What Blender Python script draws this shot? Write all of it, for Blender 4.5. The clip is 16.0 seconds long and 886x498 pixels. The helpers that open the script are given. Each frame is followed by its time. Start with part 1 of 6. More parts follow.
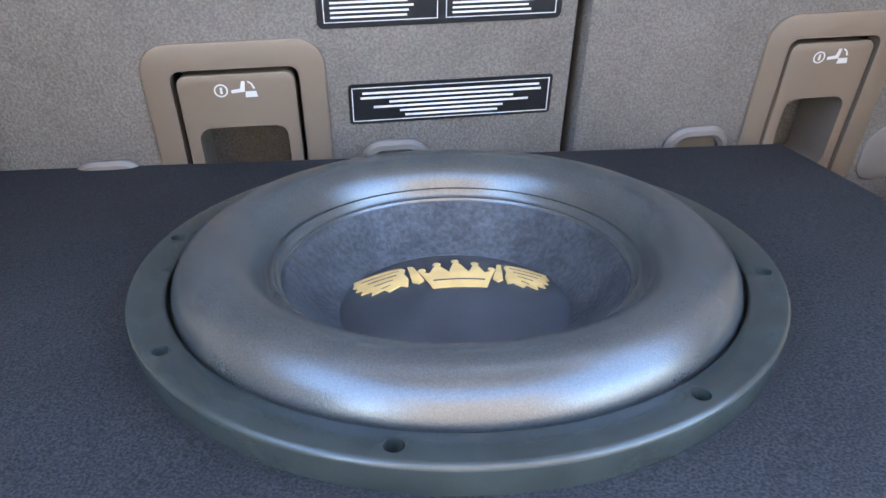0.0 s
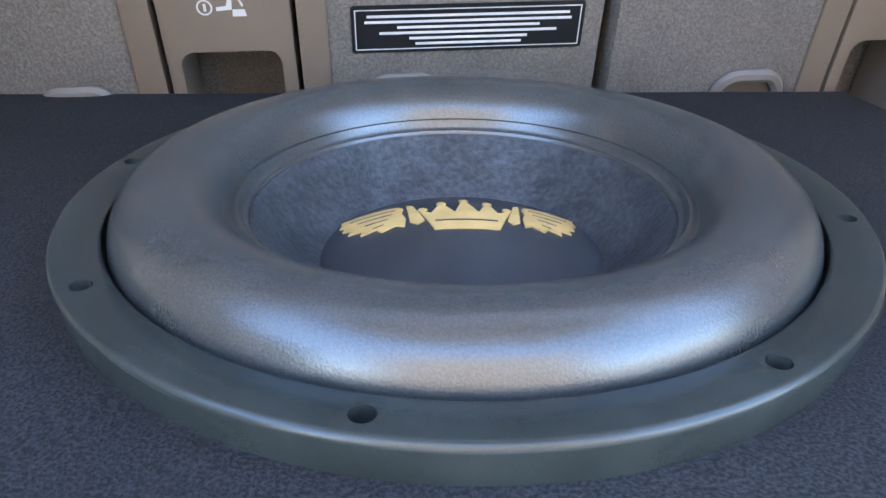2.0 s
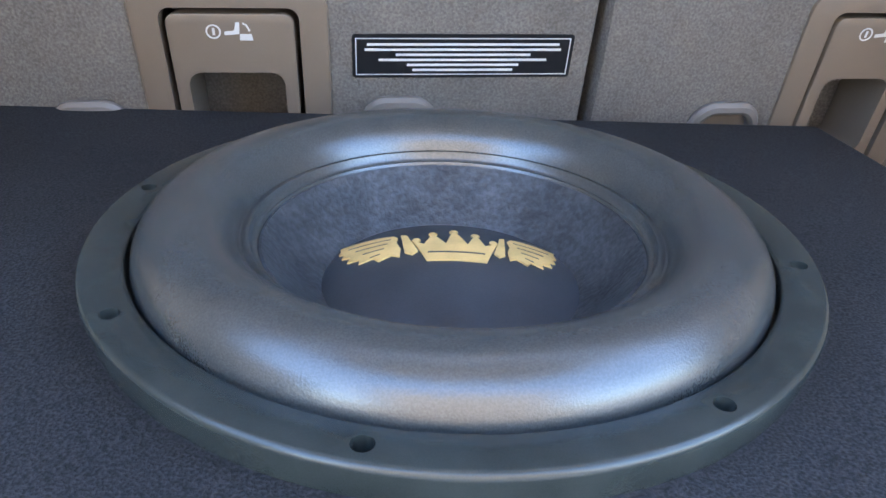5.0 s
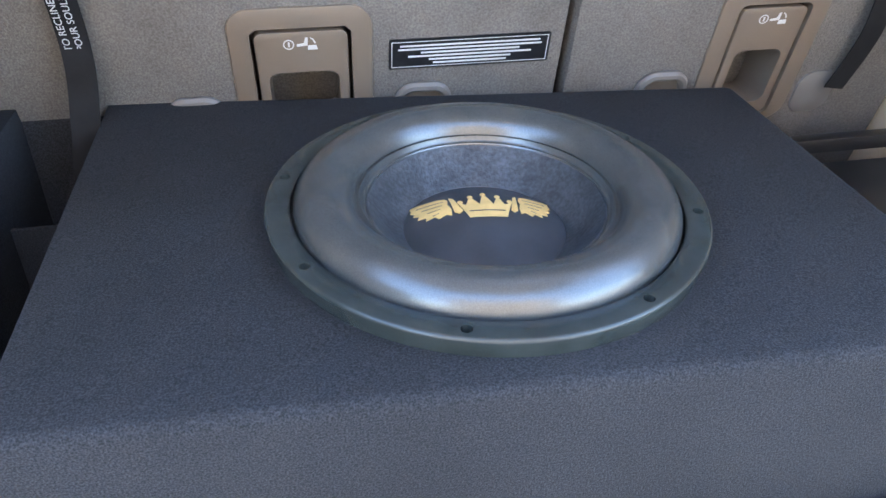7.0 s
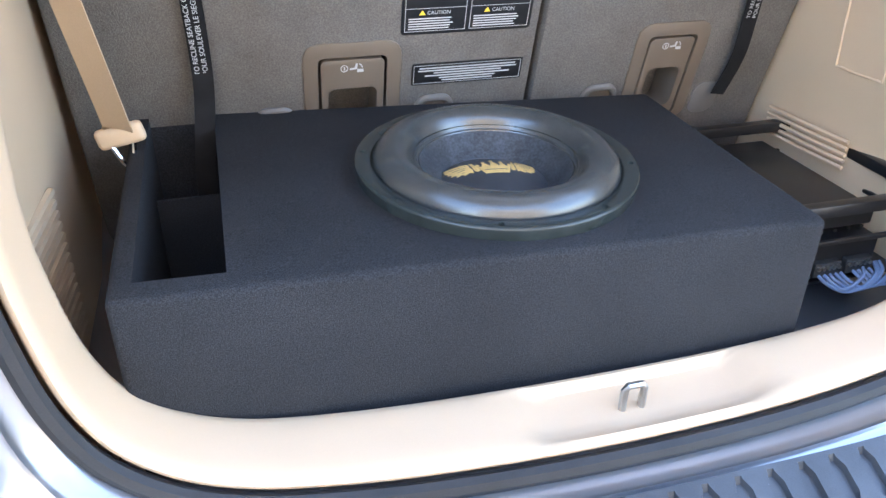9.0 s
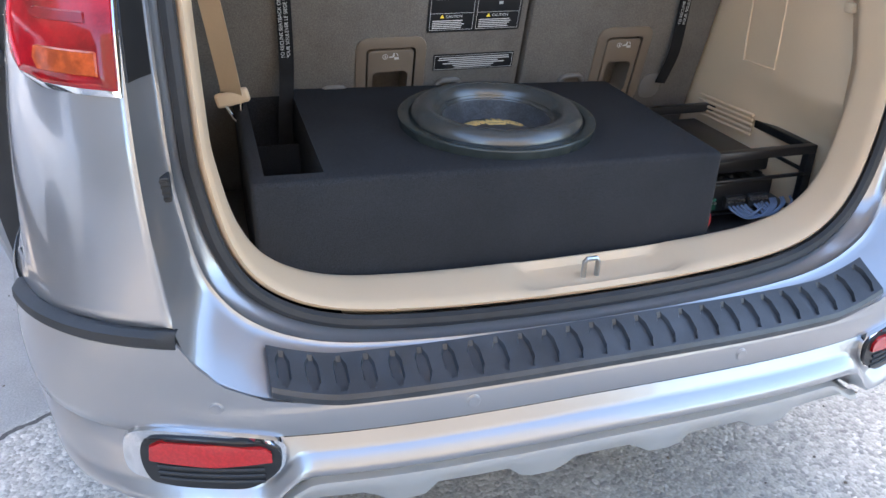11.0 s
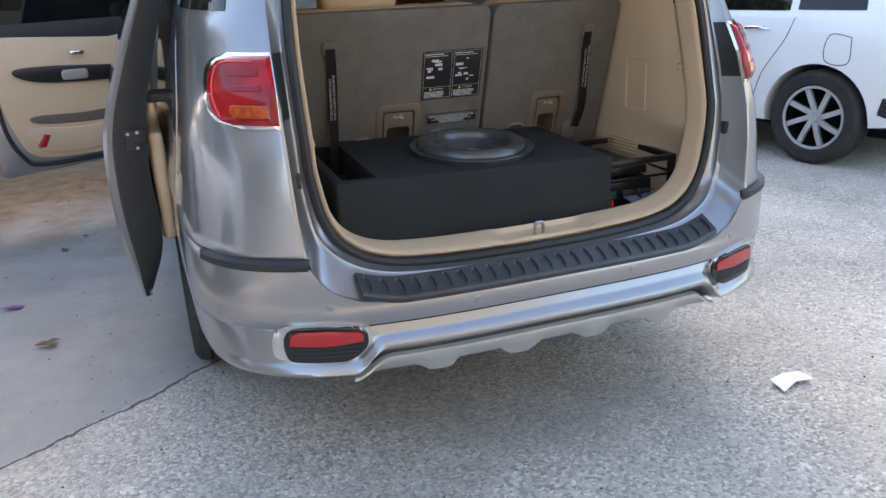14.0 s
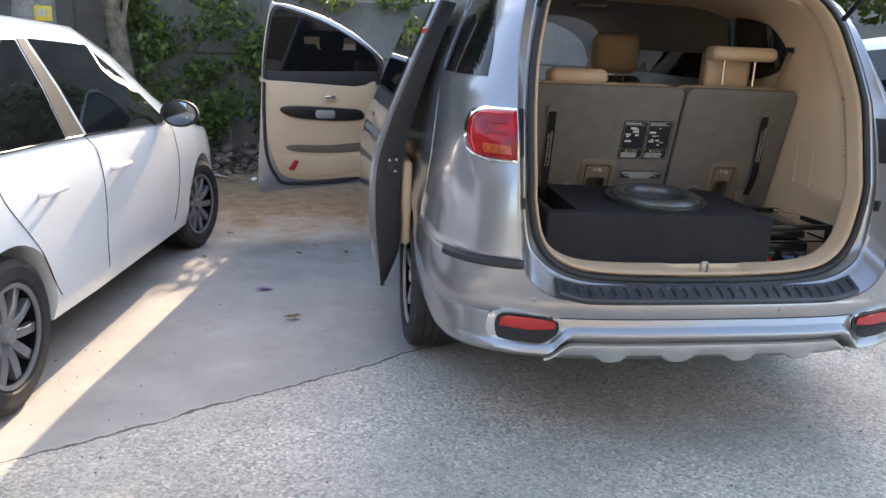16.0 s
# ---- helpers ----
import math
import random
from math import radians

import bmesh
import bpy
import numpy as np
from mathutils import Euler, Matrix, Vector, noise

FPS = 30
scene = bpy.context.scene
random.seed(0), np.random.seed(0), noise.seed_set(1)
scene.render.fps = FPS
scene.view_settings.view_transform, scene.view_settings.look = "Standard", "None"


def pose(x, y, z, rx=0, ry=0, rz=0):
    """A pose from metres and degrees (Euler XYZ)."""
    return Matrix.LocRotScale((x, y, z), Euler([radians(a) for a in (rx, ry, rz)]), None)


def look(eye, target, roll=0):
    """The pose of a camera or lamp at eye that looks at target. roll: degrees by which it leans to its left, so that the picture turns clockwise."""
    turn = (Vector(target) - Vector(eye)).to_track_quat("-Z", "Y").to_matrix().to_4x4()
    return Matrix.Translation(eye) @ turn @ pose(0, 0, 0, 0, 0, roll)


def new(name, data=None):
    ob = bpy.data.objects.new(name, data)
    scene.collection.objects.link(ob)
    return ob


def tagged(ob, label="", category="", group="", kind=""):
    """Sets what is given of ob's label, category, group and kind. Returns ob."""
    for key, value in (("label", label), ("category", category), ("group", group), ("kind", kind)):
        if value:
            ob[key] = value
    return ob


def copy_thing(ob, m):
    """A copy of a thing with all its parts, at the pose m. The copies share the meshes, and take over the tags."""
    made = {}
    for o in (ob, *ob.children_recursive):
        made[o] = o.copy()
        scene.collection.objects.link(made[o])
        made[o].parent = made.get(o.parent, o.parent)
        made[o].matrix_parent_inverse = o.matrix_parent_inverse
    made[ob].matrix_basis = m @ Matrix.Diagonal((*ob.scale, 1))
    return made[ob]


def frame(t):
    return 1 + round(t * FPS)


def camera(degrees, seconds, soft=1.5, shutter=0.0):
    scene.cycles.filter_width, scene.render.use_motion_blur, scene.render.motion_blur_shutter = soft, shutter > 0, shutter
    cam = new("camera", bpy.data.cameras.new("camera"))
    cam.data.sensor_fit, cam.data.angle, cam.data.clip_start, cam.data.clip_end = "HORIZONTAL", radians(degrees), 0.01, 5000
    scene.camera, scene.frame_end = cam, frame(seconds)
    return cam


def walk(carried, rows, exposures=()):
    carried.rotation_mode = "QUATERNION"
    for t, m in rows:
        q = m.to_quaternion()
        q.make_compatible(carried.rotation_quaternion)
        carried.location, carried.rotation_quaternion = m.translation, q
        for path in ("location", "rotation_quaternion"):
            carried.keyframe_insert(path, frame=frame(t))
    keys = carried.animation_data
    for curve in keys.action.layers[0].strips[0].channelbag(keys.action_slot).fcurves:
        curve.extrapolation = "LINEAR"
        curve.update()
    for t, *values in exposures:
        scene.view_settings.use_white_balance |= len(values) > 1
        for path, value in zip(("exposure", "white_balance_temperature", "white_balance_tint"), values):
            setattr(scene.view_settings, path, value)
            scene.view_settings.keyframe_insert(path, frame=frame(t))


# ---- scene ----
cam = camera(59.3, 16.0)
PATH = [
    (0, (-0.012, -0.025, 1.091), (0.236, 1.797, 0.306), -1.8),
    (0.5, (-0.002, 0.008, 1.061), (0.208, 1.833, 0.269), -1.4),
    (1, (0.004, 0.035, 1.042), (0.194, 1.854, 0.235), -0.5),
    (1.5, (0.0, 0.042, 1.031), (0.177, 1.849, 0.193), -0.5),
    (2, (0.006, 0.046, 1.033), (0.199, 1.853, 0.199), -0.7),
    (2.5, (0.003, 0.047, 1.034), (0.201, 1.849, 0.19), -0.2),
    (3, (0.003, 0.044, 1.039), (0.202, 1.842, 0.187), 0.3),
    (3.5, (0.007, 0.042, 1.041), (0.214, 1.842, 0.194), 0.7),
    (4, (0.006, 0.039, 1.046), (0.222, 1.835, 0.195), 1.1),
    (4.2, (0.005, 0.036, 1.047), (0.23, 1.833, 0.199), 1.5),
    (6.3, (-0.043, -0.085, 1.172), (0.194, 1.639, 0.187), 1.0),
    (6.5, (-0.062, -0.117, 1.193), (0.194, 1.581, 0.168), 0.6),
    (7, (-0.094, -0.18, 1.236), (0.207, 1.472, 0.15), 0.1),
    (7.5, (-0.134, -0.244, 1.264), (0.145, 1.388, 0.142), 2.0),
    (8, (-0.211, -0.339, 1.292), (0.145, 1.284, 0.178), 1.6),
    (8.5, (-0.274, -0.437, 1.312), (0.157, 1.215, 0.272), 1.3),
    (9, (-0.297, -0.534, 1.326), (0.183, 1.134, 0.333), 0.6),
    (9.5, (-0.312, -0.668, 1.334), (0.16, 1.029, 0.388), 0.6),
    (10, (-0.354, -0.825, 1.334), (0.124, 0.886, 0.415), 0.8),
    (10.2, (-0.381, -0.86, 1.349), (0.09, 0.848, 0.421), 1.0),
    (12.3, (-0.665, -1.372, 1.38), (-0.033, 0.37, 0.629), 0.4),
    (12.5, (-0.694, -1.442, 1.404), (-0.086, 0.327, 0.696), -0.1),
    (13, (-0.786, -1.582, 1.45), (-0.236, 0.24, 0.835), 0.1),
    (13.5, (-0.869, -1.708, 1.446), (-0.287, 0.112, 0.855), -0.8),
    (14, (-0.92, -1.854, 1.43), (-0.253, -0.095, 0.751), -2.0),
    (14.5, (-0.972, -2.02, 1.448), (-0.415, -0.192, 0.859), -0.8),
    (15, (-1.03, -2.215, 1.456), (-0.576, -0.353, 0.884), 1.4),
    (15.5, (-1.117, -2.338, 1.471), (-0.75, -0.439, 0.96), 2.3),
    (16, (-1.246, -2.493, 1.46), (-0.953, -0.583, 0.944), 2.3),
]
EXPOSURES = [(0.0, 4.6, 5900, 14), (0.5, 4.4, 5900, 14), (4.2, 4.35, 5900, 14), (6.5, 4.4, 5900, 13), (7.5, 4.75, 6050, 13), (8.0, 4.9, 6050, 13), (8.5, 4.75, 6150, 13), (9.0, 4.3, 6150, 13), (10.2, 3.65, 6200, 12), (12.5, 2.75, 6650, 12), (14.5, 2.6, 6800, 11), (16.0, 2.6, 6800, 11)]
walk(cam, [(t, look(eye, target, roll)) for t, eye, target, roll in PATH], EXPOSURES)

# ---- world, sun, exposure ----
world = bpy.data.worlds.new("sky")
scene.world = world
world.use_nodes = True
wn = world.node_tree
sky = wn.nodes.new("ShaderNodeTexSky")
sky.sky_type, sky.sun_disc = "NISHITA", False
SUN_AZ, SUN_EL = radians(10.5), radians(23)
sky.dust_density = 3.0
sky.sun_elevation, sky.sun_rotation = SUN_EL, SUN_AZ
wn.nodes["Background"].inputs[1].default_value = 0.15
wn.links.new(sky.outputs[0], wn.nodes["Background"].inputs[0])
sun_data = bpy.data.lights.new("sun", "SUN")
sun_data.energy, sun_data.angle, sun_data.color = 2.6, radians(0.5), (1.0, 0.80, 0.58)
sun = new("sun", sun_data)
sun_dir = Vector((math.sin(SUN_AZ) * math.cos(SUN_EL), math.cos(SUN_AZ) * math.cos(SUN_EL), math.sin(SUN_EL)))
sun.matrix_world = look(sun_dir * 30, (0, 0, 0))


# ---- materials ----
def mat(name, col, rough=0.5, metal=0.0, var=0.12, scale=8.0, bump=0.0, bscale=300.0, coat=0.0, col2=None, spec=0.5, grain=0.0):
    m = bpy.data.materials.new(name)
    m.use_nodes = True
    nt = m.node_tree
    b = nt.nodes["Principled BSDF"]
    b.inputs["Roughness"].default_value, b.inputs["Metallic"].default_value = rough, metal
    b.inputs["Coat Weight"].default_value, b.inputs["Coat Roughness"].default_value = coat, 0.04
    b.inputs["Specular IOR Level"].default_value = spec
    tc = nt.nodes.new("ShaderNodeTexCoord")
    n1 = nt.nodes.new("ShaderNodeTexNoise")
    n1.inputs["Scale"].default_value, n1.inputs["Detail"].default_value = scale, 6
    n2 = nt.nodes.new("ShaderNodeTexNoise")
    n2.inputs["Scale"].default_value, n2.inputs["Detail"].default_value = bscale, 3
    nt.links.new(tc.outputs["Object"], n1.inputs[0])
    nt.links.new(tc.outputs["Object"], n2.inputs[0])
    ramp = nt.nodes.new("ShaderNodeValToRGB")
    c2 = col2 or tuple(c * (1 - 2 * var) for c in col)
    c1 = col if col2 else tuple(min(1, c * (1 + var)) for c in col)
    ramp.color_ramp.elements[0].color, ramp.color_ramp.elements[1].color = (*c2, 1), (*c1, 1)
    ramp.color_ramp.elements[0].position, ramp.color_ramp.elements[1].position = 0.3, 0.68
    mixer = nt.nodes.new("ShaderNodeMath")
    mixer.operation, mixer.use_clamp = "MULTIPLY_ADD", True
    mixer.inputs[1].default_value = 0.35 if bump else 0.12
    nt.links.new(n2.outputs[0], mixer.inputs[0])
    sc = nt.nodes.new("ShaderNodeMath")
    sc.operation = "MULTIPLY_ADD"
    sc.inputs[1].default_value, sc.inputs[2].default_value = 0.8, -0.08
    nt.links.new(n1.outputs[0], sc.inputs[0])
    nt.links.new(sc.outputs[0], mixer.inputs[2])
    nt.links.new(mixer.outputs[0], ramp.inputs[0])
    if grain:
        gr = nt.nodes.new("ShaderNodeValToRGB")
        gr.color_ramp.elements[0].position, gr.color_ramp.elements[1].position = 0.36, 0.66
        gr.color_ramp.elements[0].color, gr.color_ramp.elements[1].color = (1 - grain,) * 3 + (1,), (1 + grain,) * 3 + (1,)
        gm = nt.nodes.new("ShaderNodeMix")
        gm.data_type, gm.blend_type = "RGBA", "MULTIPLY"
        gm.inputs[0].default_value = 1.0
        nt.links.new(n2.outputs[0], gr.inputs[0])
        nt.links.new(ramp.outputs[0], gm.inputs[6])
        nt.links.new(gr.outputs[0], gm.inputs[7])
        nt.links.new(gm.outputs[2], b.inputs["Base Color"])
    else:
        nt.links.new(ramp.outputs[0], b.inputs["Base Color"])
    if bump:
        bp = nt.nodes.new("ShaderNodeBump")
        bp.inputs["Strength"].default_value, bp.inputs["Distance"].default_value = bump, 0.6 / bscale
        nt.links.new(n2.outputs[0], bp.inputs["Height"])
        nt.links.new(bp.outputs[0], b.inputs["Normal"])
    return m


def glass_mat(name, col, rough=0.02):
    m = mat(name, col, rough, var=0.02)
    return m


PAINT = mat("silver paint", (0.33, 0.335, 0.35), 0.30, 0.74, var=0.03, scale=3, bscale=2500, coat=1.0)
WHITE = mat("white paint", (0.84, 0.85, 0.855), 0.3, 0.0, var=0.015, scale=2, coat=1.0)
CARPET = mat("black carpet", (0.026, 0.027, 0.030), 0.95, bump=1.0, bscale=650, scale=5, var=0.12, spec=0.2, grain=0.42)
SEATCLOTH = mat("grey seatback cloth", (0.135, 0.125, 0.114), 0.95, bump=1.0, bscale=420, scale=14, var=0.08, spec=0.15, grain=0.16)
BEIGE = mat("beige trim plastic", (0.61, 0.455, 0.30), 0.55, bump=0.12, bscale=900, scale=3, var=0.04)
BROWN = mat("brown handle plastic", (0.145, 0.116, 0.088), 0.42, bump=0.1, bscale=900, scale=6, var=0.05)
LEATHER = mat("beige leather", (0.43, 0.32, 0.21), 0.5, bump=0.25, bscale=500, scale=5, var=0.07)
RUBBER = mat("black rubber", (0.022, 0.023, 0.025), 0.6, bump=0.15, bscale=500, scale=10, var=0.2)
TYRE = mat("tyre rubber", (0.028, 0.027, 0.026), 0.8, bump=0.3, bscale=300, scale=10, var=0.25)
STEPPAD = mat("blue grey step plastic", (0.042, 0.048, 0.057), 0.36, bump=0.2, bscale=700, scale=12, var=0.25)
FOAM = mat("surround foam", (0.046, 0.051, 0.052), 0.23, grain=0.12, bump=0.22, bscale=1000, scale=30, var=0.08, spec=0.9)
FLANGE = mat("cast flange", (0.030, 0.038, 0.037), 0.25, bump=0.10, bscale=1500, scale=30, var=0.15)
CONE = mat("pressed paper cone", (0.060, 0.068, 0.078), 0.5, bump=0.4, bscale=260, scale=38, spec=0.4, col2=(0.018, 0.021, 0.025), grain=0.15)
CAP = mat("dust cap", (0.040, 0.046, 0.055), 0.36, bump=0.15, bscale=900, scale=20, var=0.2)
GOLD = mat("gold paint", (0.72, 0.50, 0.19), 0.5, var=0.1, scale=60, bump=0.1, bscale=900)
BLACK = mat("black plastic", (0.012, 0.013, 0.015), 0.35, var=0.1, scale=10)
# near-black with the shade of hollows painted in; also for gaps and undersides
MATTE = mat("shade black", (0.008, 0.008, 0.009), 0.9, var=0.1, scale=10, spec=0.1)
CHROME = mat("chrome", (0.75, 0.76, 0.78), 0.1, 1.0, var=0.02, scale=10)
STEEL = mat("zinc steel", (0.55, 0.55, 0.54), 0.3, 1.0, var=0.08, scale=30)
SATIN = mat("satin silver plastic", (0.42, 0.43, 0.43), 0.38, 0.5, var=0.04, scale=10, bscale=2000)
GLASS = glass_mat("dark tinted glass", (0.006, 0.007, 0.008))
REDLENS = mat("red lens", (0.50, 0.006, 0.012), 0.10, var=0.3, scale=14, coat=0.0)
AMBER = mat("amber lens", (0.60, 0.09, 0.015), 0.15, var=0.25, scale=60, coat=0.0)
BRIGHTRED = mat("bright red guide", (0.80, 0.05, 0.06), 0.2, var=0.1, scale=30, coat=0.4)
DARKRED = mat("dark red bar", (0.27, 0.004, 0.008), 0.2, var=0.1, scale=30)
REDREF = mat("red reflector", (0.50, 0.014, 0.016), 0.2, var=0.15, scale=200, coat=0.6)
LABELBLACK = mat("label black", (0.010, 0.011, 0.013), 0.4, var=0.1)
INK = mat("white ink", (0.52, 0.53, 0.53), 0.6, var=0.04)
RACKBLACK = mat("rack powder coat", (0.013, 0.013, 0.014), 0.32, bump=0.1, bscale=800, scale=14, var=0.2)
WALLMAT = mat("dirty boundary wall", (0.17, 0.165, 0.15), 0.95, bump=0.4, bscale=40, scale=1.5, var=0.2)
BARK = mat("bark", (0.20, 0.165, 0.12), 0.95, bump=1.0, bscale=40, scale=9, var=0.3)
PAPER = mat("white paper", (0.82, 0.82, 0.80), 0.8, var=0.02)

JAMB = mat("dark grey door jamb paint", (0.032, 0.034, 0.037), 0.36, 0.2, var=0.1, scale=10)
HEADLINER = mat("roof lining cloth", (0.22, 0.19, 0.15), 0.95, bump=0.3, bscale=500, scale=4, var=0.05)

WO = {}


def thing(name, at, label, category, group="", kind=""):
    e = new(name)
    e.location = at
    WO[e] = Vector(at)
    return tagged(e, label, category, group, kind)


def smooth_shade(me, deg=35):
    me.polygons.foreach_set("use_smooth", [True] * len(me.polygons))
    try:
        me.set_sharp_from_angle(angle=radians(deg))
    except AttributeError:
        pass


def part(name, bm, material, parent=None, label="", smooth=35, mats=None, category="", kind="", group=""):
    """Links a bmesh in world coordinates as one object, its origin at its middle, under a thing or part."""
    if bm.faces:
        bmesh.ops.recalc_face_normals(bm, faces=bm.faces)
    me = bpy.data.meshes.new(name)
    bm.to_mesh(me)
    bm.free()
    vs = np.array([v.co for v in me.vertices]) if me.vertices else np.zeros((1, 3))
    c = Vector((vs.min(0) + vs.max(0)) / 2)
    me.transform(Matrix.Translation(-c))
    if smooth:
        smooth_shade(me, smooth)
    for m in mats or [material]:
        me.materials.append(m)
    ob = new(name, me)
    WO[ob] = c
    if parent:
        ob.parent = parent
        ob.location = c - WO[parent]
    else:
        ob.location = c
    return tagged(ob, label, category, group, kind)


def sheet(rows, close_u=False, close_v=False, bm=None, mi=0):
    """A surface through rows of points."""
    bm = bm or bmesh.new()
    vs = [[bm.verts.new(p) for p in r] for r in rows]
    nr, nc = len(vs), len(vs[0])
    for i in range(nr if close_v else nr - 1):
        for j in range(nc if close_u else nc - 1):
            a, b = vs[i], vs[(i + 1) % nr]
            q = [a[j], a[(j + 1) % nc], b[(j + 1) % nc], b[j]]
            if len({tuple(v.co) for v in q}) >= 3:
                try:
                    f = bm.faces.new(q)
                    f.material_index = mi
                except ValueError:
                    pass
    return bm


def rbox(x0, x1, y0, y1, z0, z1, bevel=0.004, seg=2, bm=None, turn=None):
    """A box with rounded edges, between two corners; turn: a matrix about its middle."""
    tmp = bmesh.new()
    bmesh.ops.create_cube(tmp, size=1)
    bmesh.ops.scale(tmp, vec=(x1 - x0, y1 - y0, z1 - z0), verts=tmp.verts)
    if bevel:
        bmesh.ops.bevel(tmp, geom=tmp.edges[:], offset=min(bevel, 0.45 * min(x1 - x0, y1 - y0, z1 - z0)), segments=seg, affect="EDGES", profile=0.5)
    m = Matrix.Translation(((x0 + x1) / 2, (y0 + y1) / 2, (z0 + z1) / 2))
    bmesh.ops.transform(tmp, matrix=m @ turn if turn else m, verts=tmp.verts)
    return join(tmp, bm)


def join(tmp, bm):
    if bm is None:
        return tmp
    me = bpy.data.meshes.new("tmp")
    tmp.to_mesh(me)
    tmp.free()
    bm.from_mesh(me)
    bpy.data.meshes.remove(me)
    return bm


def lathe(profile, n=96, m=None, bm=None):
    rows = [[(r * math.cos(2 * math.pi * k / n), r * math.sin(2 * math.pi * k / n), z) for k in range(n)] for r, z in profile]
    tmp = sheet(rows, close_u=True)
    bmesh.ops.remove_doubles(tmp, verts=tmp.verts, dist=1e-6)
    if m:
        bmesh.ops.transform(tmp, matrix=m, verts=tmp.verts)
    return join(tmp, bm)


def pipe(points, r, n=8, bm=None, flat=None):
    """A tube along points; flat: (half width, half thickness, width direction) for a strap."""
    pts = [Vector(p) for p in points]
    rows = []
    for i, p in enumerate(pts):
        d = (pts[min(i + 1, len(pts) - 1)] - pts[max(i - 1, 0)]).normalized()
        if flat:
            a = Vector(flat[2])
            a = (a - d * a.dot(d)).normalized()
            b = d.cross(a)
            rows.append([p + a * sx * flat[0] + b * sy * flat[1] for sx, sy in ((-1, -1), (1, -1), (1, 1), (-1, 1))])
        else:
            a = d.orthogonal().normalized() if i == 0 else (a - d * a.dot(d)).normalized()
            b = d.cross(a)
            rows.append([p + r * (a * math.cos(2 * math.pi * k / n) + b * math.sin(2 * math.pi * k / n)) for k in range(n)])
    tmp = sheet(rows, close_u=True)
    tmp.verts.ensure_lookup_table()
    k = len(rows[0])
    vs = tmp.verts[:]
    try:
        tmp.faces.new(vs[:k])
        tmp.faces.new(vs[-k:])
    except ValueError:
        pass
    return join(tmp, bm)


def spline(ctrl, per=8, closed=False):
    """Catmull-Rom through control points."""
    c = [np.array(p, float) for p in ctrl]
    out, n = [], len(c)
    for i in range(n if closed else n - 1):
        p0, p1, p2, p3 = (c[(i + k) % n] if closed else c[min(max(i + k, 0), n - 1)] for k in (-1, 0, 1, 2))
        for s in range(per):
            t = s / per
            out.append(0.5 * (2 * p1 + (p2 - p0) * t + (2 * p0 - 5 * p1 + 4 * p2 - p3) * t * t + (3 * p1 - p0 - 3 * p2 + p3) * t ** 3))
    if not closed:
        out.append(c[-1])
    return [tuple(float(v) for v in p) for p in out]


def lerp(a, b, t):
    return a + (b - a) * t


def prism(outline, place, depth, bevel=0.0, bm=None, mi=0):
    """A flat outline of (a, b) pairs made solid; place(a, b, d) gives the point, d from 0 (front) to depth."""
    tmp = bmesh.new()
    front = [tmp.verts.new(place(a, b, 0)) for a, b in outline]
    back = [tmp.verts.new(place(a, b, depth)) for a, b in outline]
    fs = [tmp.faces.new(front), tmp.faces.new(back[::-1])]
    for i in range(len(front)):
        k = (i + 1) % len(front)
        fs.append(tmp.faces.new((front[i], back[i], back[k], front[k])))
    for f in fs:
        f.material_index = mi
        f.normal_update()
    if bevel:
        es = [e for e in tmp.edges if e.verts[0] in front and e.verts[1] in front]
        bmesh.ops.bevel(tmp, geom=es, offset=bevel, segments=2, affect="EDGES", profile=0.5)
    bmesh.ops.triangulate(tmp, faces=[f for f in tmp.faces if len(f.verts) > 4])
    return join(tmp, bm)


def rrect(a0, a1, b0, b1, r, n=5):
    out = []
    for ca, cb, s in ((a1 - r, b1 - r, 0), (a0 + r, b1 - r, 90), (a0 + r, b0 + r, 180), (a1 - r, b0 + r, 270)):
        for k in range(n + 1):
            t = radians(s + 90 * k / n)
            out.append((ca + r * math.cos(t), cb + r * math.sin(t)))
    return out


def skin(o, fn, out, depth, step=0.03):
    """A concave or convex outline laid as a thin solid over a curved surface fn(a, b, out)."""
    tmp = bmesh.new()
    f = tmp.faces.new([tmp.verts.new((a, b, 0)) for a, b in o])
    f.normal_update()
    bmesh.ops.triangulate(tmp, faces=[f])
    for _ in range(5):
        es = [e for e in tmp.edges if e.calc_length() > step]
        if not es:
            break
        bmesh.ops.subdivide_edges(tmp, edges=es, cuts=1)
        bmesh.ops.triangulate(tmp, faces=[q for q in tmp.faces if len(q.verts) > 3])
    ret = bmesh.ops.extrude_face_region(tmp, geom=tmp.faces[:])
    low = {g for g in ret["geom"] if isinstance(g, bmesh.types.BMVert)}
    for v in tmp.verts:
        v.co = fn(v.co.x, v.co.y, out - depth if v in low else out)
    return tmp


